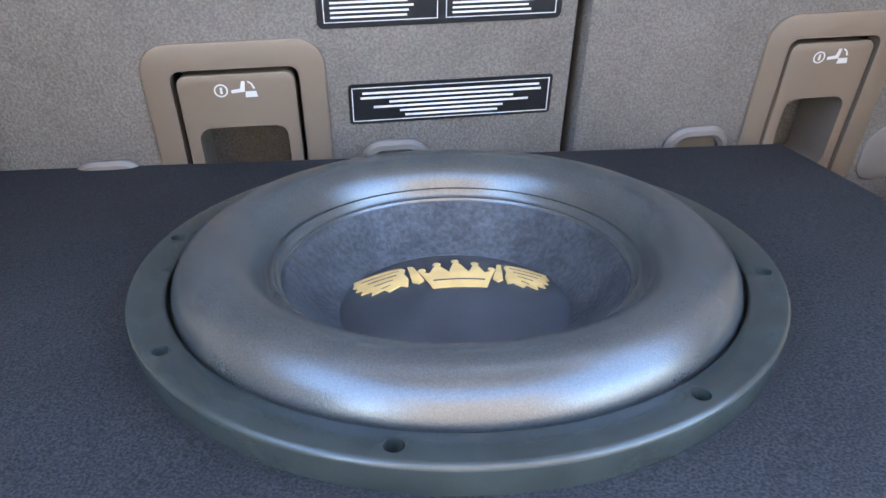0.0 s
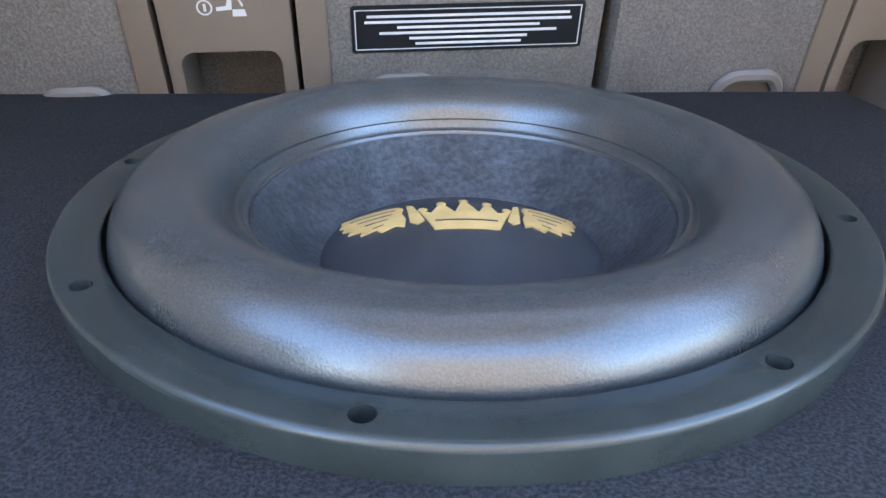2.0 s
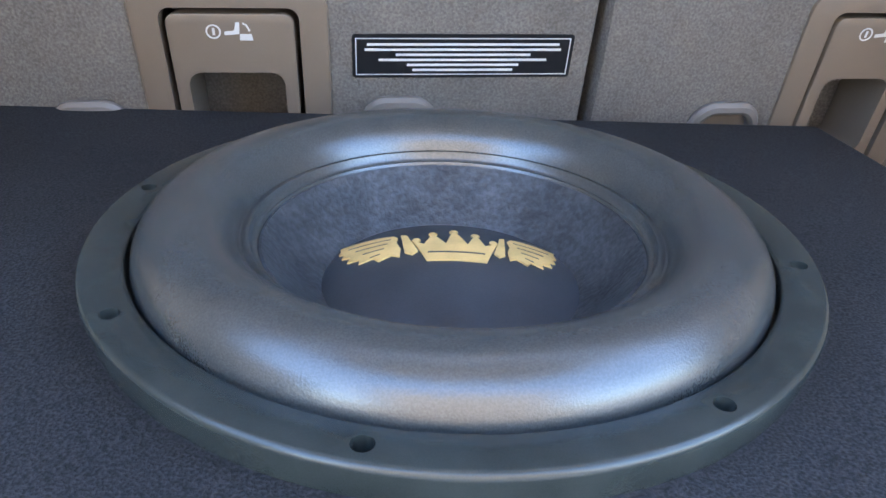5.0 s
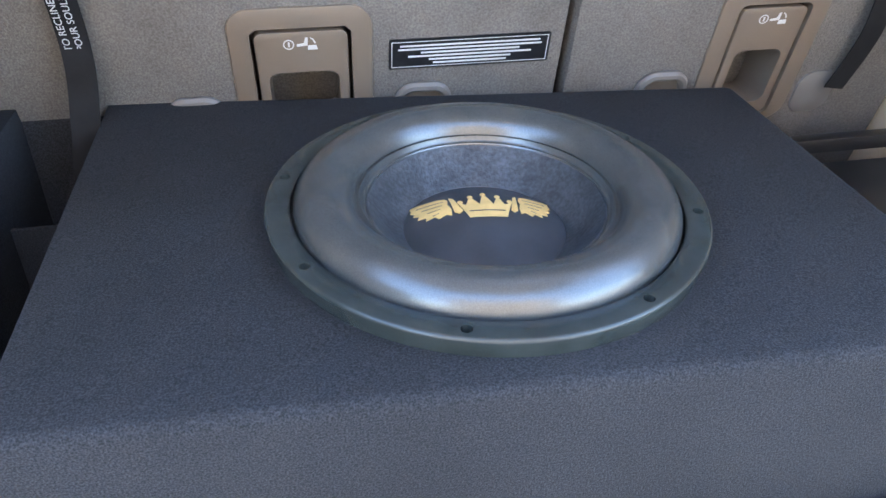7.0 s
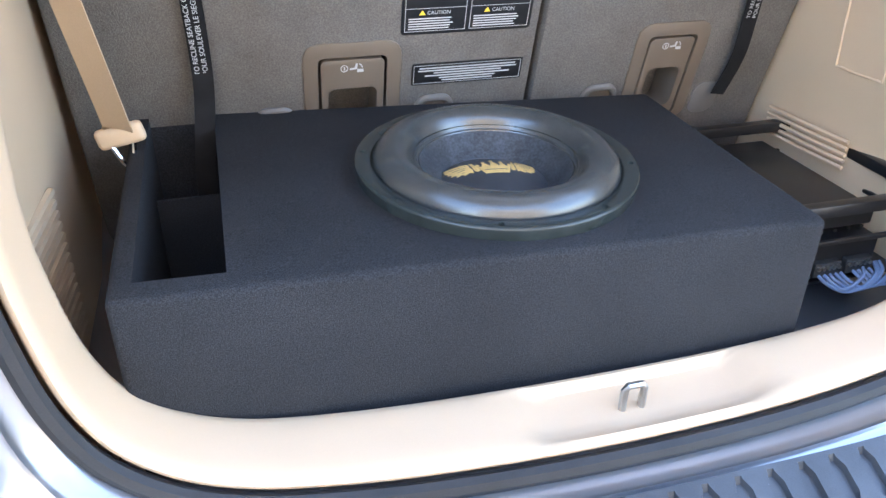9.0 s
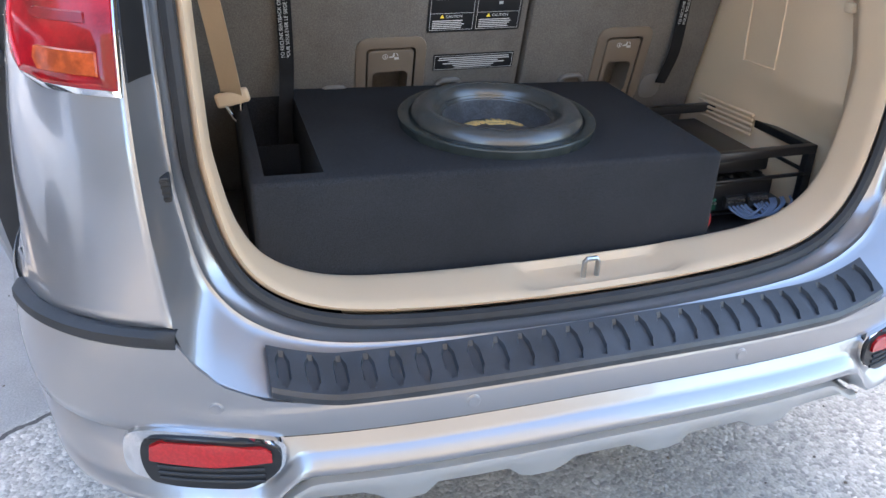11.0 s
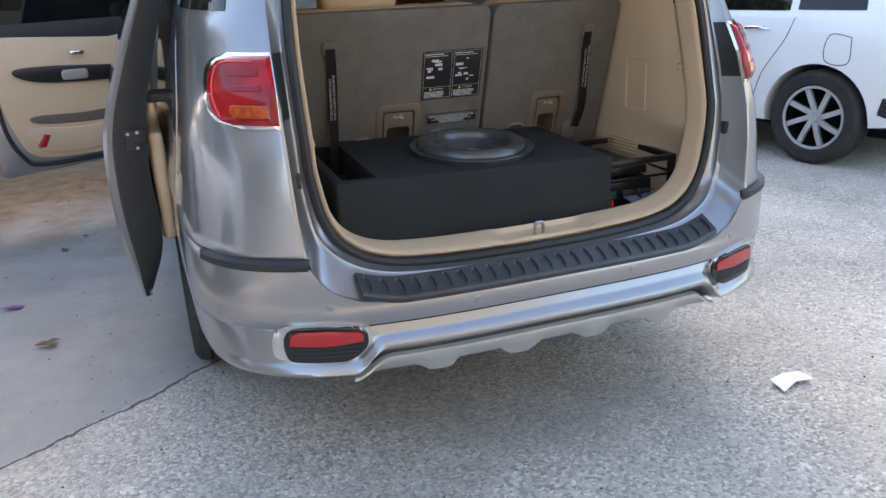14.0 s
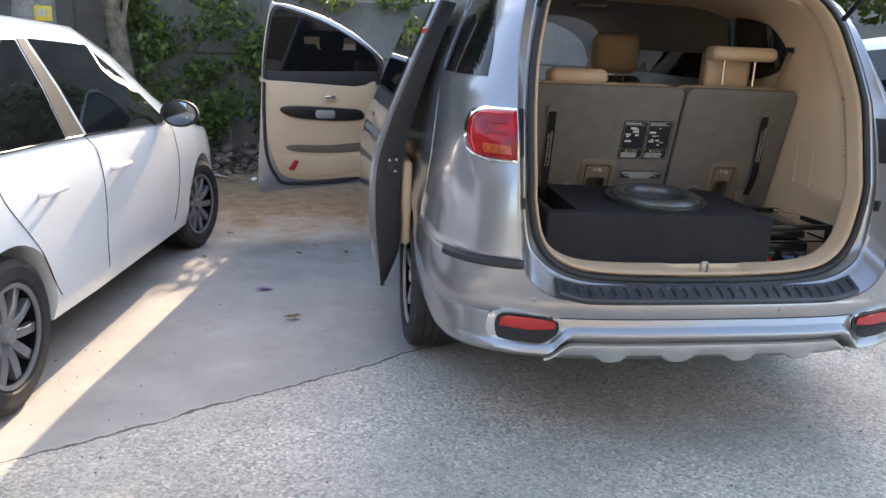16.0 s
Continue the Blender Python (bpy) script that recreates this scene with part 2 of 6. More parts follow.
# ---- ground ----
def ground_material():
    m = bpy.data.materials.new("yard ground")
    m.use_nodes = True
    nt = m.node_tree
    N, Lk = nt.nodes.new, nt.links.new
    b = nt.nodes["Principled BSDF"]
    b.inputs["Roughness"].default_value = 0.9
    b.inputs["Specular IOR Level"].default_value = 0.3
    tc = N("ShaderNodeTexCoord")

    def noise_tex(scale, detail=6, rough=0.6):
        n = N("ShaderNodeTexNoise")
        n.inputs["Scale"].default_value, n.inputs["Detail"].default_value, n.inputs["Roughness"].default_value = scale, detail, rough
        Lk(tc.outputs["Object"], n.inputs[0])
        return n.outputs[0]

    def math_(op, a, b_=None, c=None, clamp=False):
        n = N("ShaderNodeMath")
        n.operation, n.use_clamp = op, clamp
        for i, v in enumerate((a, b_, c)):
            if v is None:
                continue
            if isinstance(v, (int, float)):
                n.inputs[i].default_value = v
            else:
                Lk(v, n.inputs[i])
        return n.outputs[0]

    def ramp(v, stops):
        n = N("ShaderNodeValToRGB")
        while len(n.color_ramp.elements) < len(stops):
            n.color_ramp.elements.new(0.5)
        for e, (p, c) in zip(n.color_ramp.elements, stops):
            e.position, e.color = p, (*c, 1)
        Lk(v, n.inputs[0])
        return n.outputs[0]

    def mix(f, a, c, kind="MIX"):
        n = N("ShaderNodeMix")
        n.data_type, n.blend_type = "RGBA", kind
        if isinstance(f, (int, float)):
            n.inputs[0].default_value = f
        else:
            Lk(f, n.inputs[0])
        Lk(a, n.inputs[6])
        Lk(c, n.inputs[7])
        return n.outputs[2]

    sep = N("ShaderNodeSeparateXYZ")
    Lk(tc.outputs["Object"], sep.inputs[0])
    x, y = sep.outputs[0], sep.outputs[1]
    wob = math_("MULTIPLY_ADD", noise_tex(2.2, 5), 0.16, -0.08)
    d = math_("ADD", math_("SUBTRACT", math_("SUBTRACT", y, math_("MULTIPLY", x, 0.60)), 1.50), wob)
    slab = math_("MULTIPLY_ADD", d, 14.0, 0.5, True)
    # old asphalt with exposed stones
    vor = N("ShaderNodeTexVoronoi")
    vor.inputs["Scale"].default_value = 95
    Lk(tc.outputs["Object"], vor.inputs[0])
    stone_id = N("ShaderNodeSeparateColor")
    Lk(vor.outputs["Color"], stone_id.inputs[0])
    stones = ramp(stone_id.outputs[0], [(0.0, (0.20, 0.19, 0.178)), (0.45, (0.42, 0.40, 0.37)), (0.8, (0.50, 0.475, 0.43)), (1.0, (0.70, 0.675, 0.63))])
    grit = ramp(noise_tex(140, 3), [(0.3, (0.22, 0.212, 0.20)), (0.7, (0.52, 0.50, 0.47))])
    patchy = ramp(noise_tex(1.6, 8, 0.7), [(0.38, (0, 0, 0)), (0.62, (1, 1, 1))])
    asphalt = mix(math_("MULTIPLY_ADD", patchy, 0.5, 0.35), grit, stones)
    asphalt = mix(0.8, asphalt, ramp(noise_tex(0.9, 7, 0.65), [(0.3, (0.72, 0.70, 0.66)), (0.7, (1.45, 1.40, 1.32))]), "MULTIPLY")
    # smoother slab
    conc = ramp(noise_tex(2.5, 9, 0.65), [(0.3, (0.28, 0.268, 0.255)), (0.55, (0.35, 0.337, 0.32)), (0.75, (0.42, 0.40, 0.375))])
    conc = mix(0.35, conc, ramp(noise_tex(180, 2), [(0.3, (0.55, 0.55, 0.55)), (0.7, (1.3, 1.3, 1.3))]), "MULTIPLY")
    base = mix(slab, asphalt, conc)
    # earth towards the wall
    earth = ramp(noise_tex(7, 8, 0.7), [(0.3, (0.13, 0.085, 0.05)), (0.6, (0.24, 0.165, 0.10)), (0.8, (0.33, 0.25, 0.17))])
    ef = math_("MULTIPLY_ADD", math_("ADD", math_("SUBTRACT", y, 3.1), math_("MULTIPLY_ADD", noise_tex(1.4, 7, 0.7), 4.0, -2.0)), 0.8, 0.2, True)
    base = mix(ef, base, earth)
    # crack along the joint
    crack = math_("LESS_THAN", math_("ABSOLUTE", math_("ADD", d, math_("MULTIPLY_ADD", noise_tex(11, 4), 0.05, -0.025))), math_("MULTIPLY_ADD", noise_tex(5, 3), 0.02, -0.002))
    dark = N("ShaderNodeRGB")
    dark.outputs[0].default_value = (0.06, 0.055, 0.05, 1)
    base = mix(math_("MULTIPLY", crack, 0.85), base, dark.outputs[0])
    Lk(base, b.inputs["Base Color"])
    bp = N("ShaderNodeBump")
    bp.inputs["Strength"].default_value, bp.inputs["Distance"].default_value = 0.55, 0.006
    hgt = math_("MULTIPLY", math_("SUBTRACT", 1.0, vor.outputs["Distance"]), math_("SUBTRACT", 1.15, slab))
    hgt = math_("ADD", hgt, math_("MULTIPLY", noise_tex(220, 3), 0.35))
    Lk(math_("SUBTRACT", hgt, math_("MULTIPLY", crack, 2.0)), bp.inputs["Height"])
    Lk(bp.outputs[0], b.inputs["Normal"])
    return m


bm = bmesh.new()
bmesh.ops.create_grid(bm, x_segments=8, y_segments=8, size=150)
ground = part("ground", bm, ground_material(), None, "grey weathered concrete and stony asphalt yard", kind="structure", category="ground")

# ---- the van: shape ----
CX = 0.105


def interp(table, z):
    return float(np.interp(z, [a for a, _ in table], [b for _, b in table]))


W_T = [(0.2, 0.85), (0.35, 0.925), (0.45, 0.962), (0.62, 0.978), (0.735, 0.968), (0.755, 0.952), (0.8, 0.947), (0.95, 0.932), (1.1, 0.912), (1.31, 0.88), (1.5, 0.80), (1.65, 0.73), (1.75, 0.62), (1.83, 0.30)]
YC_T = [(0.2, 0.0), (0.6, -0.05), (0.75, -0.045), (0.9, -0.035), (1.0, -0.02), (1.15, 0.025), (1.25, 0.085), (1.35, 0.135), (1.57, 0.24), (1.72, 0.36), (1.83, 0.52)]
BODY_D, BODY_N = 0.72, 4.0


def body_y(u, z, yc=None, d=BODY_D, n=BODY_N):
    r = min(abs(u) / interp(W_T, z), 1.0)
    return (interp(YC_T, z) if yc is None else yc) + d * (1 - (1 - r ** n) ** (1 / n))


OPEN_R = [(0, 0.65), (0.31, 0.652), (0.465, 0.668), (0.56, 0.715), (0.612, 0.79), (0.638, 0.9), (0.645, 1.0), (0.642, 1.3), (0.605, 1.52), (0.55, 1.66), (0.43, 1.73), (0.2, 1.75), (0, 1.755)]
CREASE_R = [(0, 0.606), (0.33, 0.606), (0.52, 0.610), (0.634, 0.648), (0.680, 0.705), (0.696, 0.80), (0.705, 1.0), (0.698, 1.3), (0.660, 1.54), (0.595, 1.69), (0.45, 1.77), (0.2, 1.795), (0, 1.80)]
OUT_R = [(0, 0.60), (0.35, 0.60), (0.62, 0.60), (0.88, 0.60), (0.965, 0.72), (0.945, 0.9), (0.93, 1.0), (0.88, 1.3), (0.79, 1.53), (0.71, 1.68), (0.5, 1.79), (0.25, 1.82), (0, 1.825)]


def ring(right, per=10):
    half = spline(right, per)
    return half + [(-u, z) for u, z in half[-2:0:-1]]


OPENING, OUTER, CREASE = ring(OPEN_R), ring(OUT_R), ring(CREASE_R)
# the opening sits a little towards the right
OPENING, CREASE = ([(u + 0.022 * min(max(u / 0.5, 0), 1), z) for u, z in loop] for loop in (OPENING, CREASE))


def inset(loop, d):
    """The loop moved inwards by d."""
    out, n = [], len(loop)
    for i in range(n):
        (ax, az), (bx, bz) = loop[i - 1], loop[(i + 1) % n]
        tx, tz = bx - ax, bz - az
        l = math.hypot(tx, tz) or 1
        out.append((loop[i][0] - tz / l * d, loop[i][1] + tx / l * d))
    return out


def lip_y(u, z):
    """The plane of the opening's seal: bowed in plan, leaning forward to the top."""
    base = interp([(0.65, 0.065), (0.9, 0.075), (1.0, 0.08), (1.3, 0.17), (1.57, 0.31), (1.75, 0.45)], z)
    return base + 0.17 * u * u


# the bumper's profile from its top edge down: height, distance back, and how far the rib dips under the reflectors
BP = [(0.606, -0.055, 0), (0.598, -0.064, 0), (0.575, -0.067, 0), (0.549, -0.063, 0), (0.545, -0.056, 0), (0.541, -0.060, 0), (0.522, -0.062, 0.068), (0.514, -0.070, 0.070), (0.500, -0.086, 0.070), (0.490, -0.090, 0.070), (0.482, -0.086, 0.068), (0.470, -0.064, 0.062), (0.455, -0.054, 0.052), (0.44, -0.03, 0.040), (0.40, -0.012, 0.012), (0.365, 0.02, 0), (0.34, 0.09, 0)]


def ease(t):
    t = min(max(t, 0), 1)
    return t * t * (3 - 2 * t)


def bump_bow(u, z):
    r = min(abs(u) / interp(W_T, z), 1.0)
    return 0.58 * (1 - (1 - r ** 3.3) ** (1 / 3.3))


def rib_z(u, z, dip):
    return z - dip * ease((abs(u) - 0.515) / 0.085)


def bump_y(u, z):
    zs_ = [rib_z(u, a, c) for a, _, c in BP[::-1]]
    return float(np.interp(z, zs_, [b for _, b, _ in BP[::-1]])) + bump_bow(u, z)


def rear_y(u, z):
    """The rear face: bumper below, flowing into the quarter panel above."""
    return lerp(bump_y(u, min(z, 0.6)), body_y(u, z) - 0.003, ease((z - 0.60) / 0.14))


def bowl(i, s, out=0.0):
    """The channel from the seal (s = 0) to the crease of the rear corner (s = 1), at point i of the loop."""
    (a, b), (c, d) = LIP[i], CREASE[i]
    low = ease((0.80 - b) / 0.10)
    y0, y1 = lip_y(a, b) - 0.004, (rear_y(c, d) if d < 0.745 else body_y(c, d))
    ridge = 0.005 * max(0, 1 - abs(s - 0.32) / 0.045)
    k = 1 if c > 0 else -1
    return (CX + lerp(a, c, s) - k * (1 - low) * (0.4 * out + 0.3 * ridge), lerp(y0, y1, s ** lerp(1.55, 1.0, low)) - (1 - 0.6 * low) * (out + ridge), lerp(b, d, s ** lerp(1.0, 1.7, low)) + low * (out + ridge))


LIP = inset(OPENING, -0.006)
van = thing("minivan", (CX, 2.5, 0.0), "silver grey minivan with open tailgate and doors", "car")

# outer shell: the channel round the opening, the crease, the quarter panels, then forward along the sides
rows = [[(CX + u, lip_y(u, z) + 0.02, z) for u, z in OPENING]]
for s in (0.0, 0.08, 0.18, 0.27, 0.30, 0.32, 0.34, 0.37, 0.45, 0.58, 0.72, 0.86, 0.95, 0.985):
    rows.append([bowl(i, s) for i in range(len(OPENING))])
for s in (0.012, 0.05, 0.15, 0.3, 0.45, 0.6, 0.72, 0.82, 0.91, 0.96, 0.99, 1.0):
    r_ = []
    for (a, b), (c, d) in zip(CREASE, OUTER):
        u, z = lerp(a, c, s), lerp(b, d, s)
        r_.append((CX + u, body_y(u, z) + 0.035 * ease((0.745 - z) / 0.02), z))
    rows.append(r_)
last = rows[-1]
for y in (0.85, 1.0, 1.3, 1.6):
    k = (y - 0.6) * 0.02
    rows.append([(CX + (x - CX) * (1 + k), max(y, p_y + 0.05 * (y - 0.5)), z) for (x, p_y, z) in last])
body = part("body", sheet(rows, close_u=True), PAINT, van, "silver grey painted steel body", smooth=50)


def cut(ob, cutter_bm):
    """Takes the cutter's volume out of a mesh object for good."""
    me = bpy.data.meshes.new("cutter")
    cutter_bm.to_mesh(me)
    cutter_bm.free()
    c = new("cutter", me)
    c.matrix_world = Matrix.Translation(-WO[ob])
    keep, ob.parent, loc = ob.parent, None, ob.location.copy()
    ob.location = (0, 0, 0)
    md = ob.modifiers.new("cut", "BOOLEAN")
    md.object, md.operation, md.solver = c, "DIFFERENCE", "EXACT"
    bpy.context.view_layer.update()
    done = bpy.data.meshes.new_from_object(ob.evaluated_get(bpy.context.evaluated_depsgraph_get()))
    ob.modifiers.clear()
    ob.data = done
    bpy.data.objects.remove(c)
    ob.parent, ob.location = keep, loc
    smooth_shade(ob.data, 40)


def patch(fn, a0, a1, b0, b1, na, nb, off, bm=None, slant=0.0):
    """A raised skin over fn(a, b, out), with a skirt back to the surface. slant shifts the far end's lower corner."""
    rows = []
    for j in range(-1, nb + 2):
        jj = min(max(j, 0), nb)
        r_ = []
        for i in range(-1, na + 2):
            ii = min(max(i, 0), na)
            rim = j in (-1, nb + 1) or i in (-1, na + 1)
            fb = jj / nb
            aa = lerp(a0, a1 - slant * (1 - fb), ii / na)
            edge = 0.35 if (ii in (0, na) or jj in (0, nb)) else 1.0
            r_.append(fn(aa, lerp(b0, b1, fb), -0.004 if rim else off * edge))
        rows.append(r_)
    return join(sheet(rows), bm)


# ---- the van: opening, trim, bumper ----
def loop_at(loop, fy):
    return [(CX + u, fy(u, z), z) for u, z in loop]


seal_rows = []
for k in range(8):
    a = 2 * math.pi * k / 8
    seal_rows.append([(CX + u, lip_y(u, z) - 0.004 - 0.012 * math.sin(a), z) for u, z in inset(OPENING, 0.002 + 0.013 * math.cos(a))])
part("door_seal", sheet(seal_rows, close_u=True, close_v=True), RUBBER, van, "black rubber tailgate seal")

IN_R = [(0, 0.47), (0.3, 0.47), (0.5, 0.47), (0.68, 0.47), (0.715, 0.60), (0.72, 0.8), (0.715, 0.95), (0.705, 1.3), (0.70, 1.5), (0.65, 1.61), (0.47, 1.68), (0.2, 1.695), (0, 1.70)]
INNER = ring(IN_R)


def pocket(x, e):
    """The moulded latch pocket in the sill."""
    a = min(max((0.165 - abs(x - 0.165)) / 0.03, 0), 1)
    b = min(max((e - 0.012) / 0.02, 0), 1) * min(max((0.112 - e) / 0.012, 0), 1)
    return 0.020 * a * a * (3 - 2 * a) * b


rows = []
for d, e in ((0.012, 0.014), (0.018, 0.003), (0.024, 0.0), (0.029, 0.010), (0.031, 0.022), (0.032, 0.034), (0.033, 0.046), (0.034, 0.058), (0.035, 0.070), (0.036, 0.082), (0.036, 0.092), (0.035, 0.100), (0.030, 0.106)):
    rows.append([(CX + u, lip_y(u, z) + e * (1.10 - 0.66 * u * u), z - (pocket(CX + u, e * 1.1) if z < 0.75 else 0)) for u, z in inset(OPENING, d)])
def panel_u(u, z, wide, left, high):
    """The side panels: close in on the left, stepped out low on the right where the rack stands."""
    k = min(max((z - 0.80) / 0.10, 0), 1)
    return u * (left if u < 0 else lerp(wide, high, k))


for e, y, wide, left, high in ((0.112, None, 1.0, 0.93, 0.96), (None, 0.30, 1.02, 0.905, 0.945), (None, 0.42, 0.99, 0.895, 0.932), (None, 0.5, 0.945, 0.89, 0.93), (None, 0.75, 0.905, 0.89, 0.905), (None, 0.98, 0.92, 0.92, 0.92), (None, 1.6, 0.95, 0.95, 0.95)):
    rows.append([(CX - 0.02 + panel_u(u, z, wide, left, high), (lip_y(u, z) + e) if e else max(y, lip_y(u, z) + 0.15 + 0.1 * (y - 0.3)), z) for u, z in INNER])
part("interior_trim", sheet(rows, close_u=True), BEIGE, van, "beige moulded plastic cargo area trim", smooth=45)
part("cargo_floor", rbox(CX - 0.66, CX + 0.66, 0.2, 0.9, 0.462, 0.482, 0.003), CARPET, van, "black carpeted cargo floor")

ARCH_Y, ARCH_Z, ARCH_R = 1.14, 0.35, 0.42
def crease_z(u):
    return interp([(0, 0.606), (0.50, 0.608), (0.57, 0.619), (0.634, 0.648), (0.671, 0.689), (0.694, 0.737), (0.72, 0.739), (1.1, 0.739)], abs(u))


rs = [1 - (1 - k / 60) ** 1.7 for k in range(61)]
rows = []
for i in range(7 + len(BP) - 2):
    side = []
    for r in rs:
        u = r * 0.985
        z = lerp(crease_z(u), 0.590, (0, 0.04, 0.15, 0.35, 0.55, 0.75, 0.9)[i]) if i < 7 else rib_z(u, BP[i - 5][0], BP[i - 5][2])
        u = r * lerp(0.985, interp(W_T, z), ease((r - 0.78) / 0.22))
        y = (rear_y(u, z) + (0.006 if i == 0 else 0)) if i < 7 else BP[i - 5][1] + bump_bow(u, z)
        side.append((u, y, z))
    for k in range(1, 5):
        u, y, zz = side[len(rs) - 1]
        ye = ARCH_Y - math.sqrt(max(ARCH_R ** 2 - (zz - ARCH_Z) ** 2, 0.0))
        side.append((u, lerp(y, max(ye, y + 0.01), k / 4), zz))
    rows.append([(CX - u, y, zz) for u, y, zz in side[:0:-1]] + [(CX + u, y, zz) for u, y, zz in side])
bumper = part("rear_bumper", sheet(rows), PAINT, van, "silver grey rear bumper", smooth=50)


def on_bumper(u, z, out):
    return (CX + u, bump_y(u, z) - out, z)


# step pad with oval pockets
PAD0, PAD1 = -0.562, 0.570


def pad_pt(u, t):
    """t from 0 at the body to 1 at the front lip."""
    return (CX + u, lerp(0.012, -0.066, t) + bump_bow(u, 0.606), lerp(0.652, 0.618, t) - (0.006 if t >= 0.999 else 0) + 0.65 * max(abs(u) - 0.45, 0) ** 1.5)


N_SLOT = 26
us = []
for k in range(N_SLOT):
    c = lerp(PAD0, PAD1, (k + 0.5) / N_SLOT)
    h = (PAD1 - PAD0) / N_SLOT
    us += [(c - 0.5 * h, 0), (c - 0.25 * h, 0), (c - 0.19 * h, 1), (c + 0.19 * h, 1), (c + 0.25 * h, 0)]
us.append((PAD1, 0))
ts = [0, 0.05, 0.12, 0.17, 0.32, 0.68, 0.83, 0.88, 0.95, 1.0]
rows = []
for i, t in enumerate(ts):
    r_ = []
    narrow = 0.45 if (t < 0.2 or t > 0.8) else 1.0
    for q, (u, deep) in enumerate(us):
        if q % 5:
            c = lerp(PAD0, PAD1, (q // 5 + 0.5) / N_SLOT)
            u = c + (u - c) * narrow
        x, y, z = pad_pt(u, t)
        if deep and 0.15 < t < 0.85:
            z -= 0.008
        if t == 0:
            z -= 0.008
        r_.append((x, y, z))
    rows.append(r_)
rows.append([(x, y + 0.003, z - 0.012) for x, y, z in rows[-1]])
part("step_pad", sheet(rows), STEPPAD, van, "ribbed blue grey plastic bumper step pad", smooth=25)

# skid plate with teeth
TEETH = (-0.36, -0.115, 0.125, 0.36)
rows = []
for k in range(57):
    u = lerp(-0.60, 0.585, k / 56)
    e = min(u + 0.60, 0.585 - u)
    top = 0.400 + 0.056 * ease(e / 0.10)
    low = 0.395 + 0.010 * min(e / 0.1, 1) - 0.026 * max(0, 1 - (min(abs(u - t) for t in TEETH) / 0.055) ** 4)
    sy = -0.046 + bump_bow(u, 0.45)
    rows.append([(CX + u, sy - o, z) for z, o in ((top - 0.012, -0.01), (top, 0.010), (top - 0.005, 0.024), (top - 0.012, 0.026), (lerp(top, low, 0.5), 0.022), (low + 0.006, 0.012), (low, 0.0), (low, -0.06))])
part("skid_plate", sheet(rows), SATIN, van, "silver plastic skid plate with teeth")


def fog_reflector(sgn):
    o = [(sgn * a, b) for a, b in spline([(0.562, 0.548), (0.66, 0.566), (0.745, 0.567), (0.785, 0.548), (0.797, 0.505), (0.790, 0.468), (0.75, 0.459), (0.66, 0.458), (0.60, 0.462), (0.562, 0.486), (0.550, 0.518)], 4, True)]
    inner_ = [(sgn * a, b) for a, b in spline([(0.572, 0.540), (0.66, 0.554), (0.735, 0.554), (0.762, 0.540), (0.770, 0.505), (0.762, 0.467), (0.74, 0.457), (0.66, 0.455), (0.608, 0.458), (0.568, 0.486), (0.558, 0.514)], 4, True)]
    lens_ = [(sgn * a, b) for a, b in ((0.572, 0.513), (0.572, 0.530), (0.580, 0.538), (0.66, 0.5465), (0.735, 0.546), (0.753, 0.536), (0.757, 0.508), (0.66, 0.503))]
    base = part("reflector_surround", skin(o, on_bumper, 0.010, 0.03, 0.02), CHROME, van, "chrome reflector surround")
    part("housing", skin(inner_, on_bumper, 0.015, 0.012, 0.02), BLACK, base, "glossy black housing")
    part("lens", skin(lens_, on_bumper, 0.021, 0.010, 0.02), REDREF, base, "red reflector lens")
    for z in (0.472, 0.484, 0.496):
        part("housing_rib", pipe([on_bumper(sgn * lerp(0.585, 0.745, k / 8), z, 0.016) for k in range(9)], 0.003, 6), RUBBER, base)


fog_reflector(-1)
fog_reflector(1)


def on_body(a, z, out):
    """a: the angle round the rear corner, 0 at the middle of the rear, 90 at the side; negative on the left."""
    s, c = math.sin(radians(abs(a))), math.cos(radians(abs(a)))
    n = BODY_N
    w, yc = interp(W_T, z), interp(YC_T, z)
    r, dy = s ** (2 / n), 1 - max(c, 1e-9) ** (2 / n)
    nx, ny = s ** (2 - 2 / n) / w, -(max(c, 1e-9) ** (2 - 2 / n)) / BODY_D
    l = math.hypot(nx, ny)
    return (CX + math.copysign(1, a) * (w * r + out * nx / l), yc + BODY_D * dy + out * ny / l, z)


def angle_of(u, z):
    r = min(abs(u) / interp(W_T, z), 1)
    return math.degrees(math.asin(min(1, r ** (BODY_N / 2))))


def on_rear(u, z, out):
    """A point of the quarter panel's rear, by its distance from the middle."""
    return on_body(math.copysign(angle_of(u, z), u), z, out)


def lamp_grid(lo, hi, z0, z1, nz, out, sgn):
    """A lens laid over the rear corner between two edges that vary with height, its rim turned in."""
    rows = []
    for j in range(-1, nz + 2):
        z = lerp(z0, z1, min(max(j, 0), nz) / nz)
        a, b = interp(lo, z), interp(hi, z)
        r_ = []
        for i in range(-1, 16):
            ii = min(max(i, 0), 14)
            rim = j in (-1, nz + 1) or i in (-1, 15)
            soft = 0.55 if ii in (0, 14) or j in (0, nz) else 1.0
            r_.append(on_rear(sgn * lerp(a, b, ii / 14), z, -0.004 if rim else out * soft))
        rows.append(r_)
    return sheet(rows)


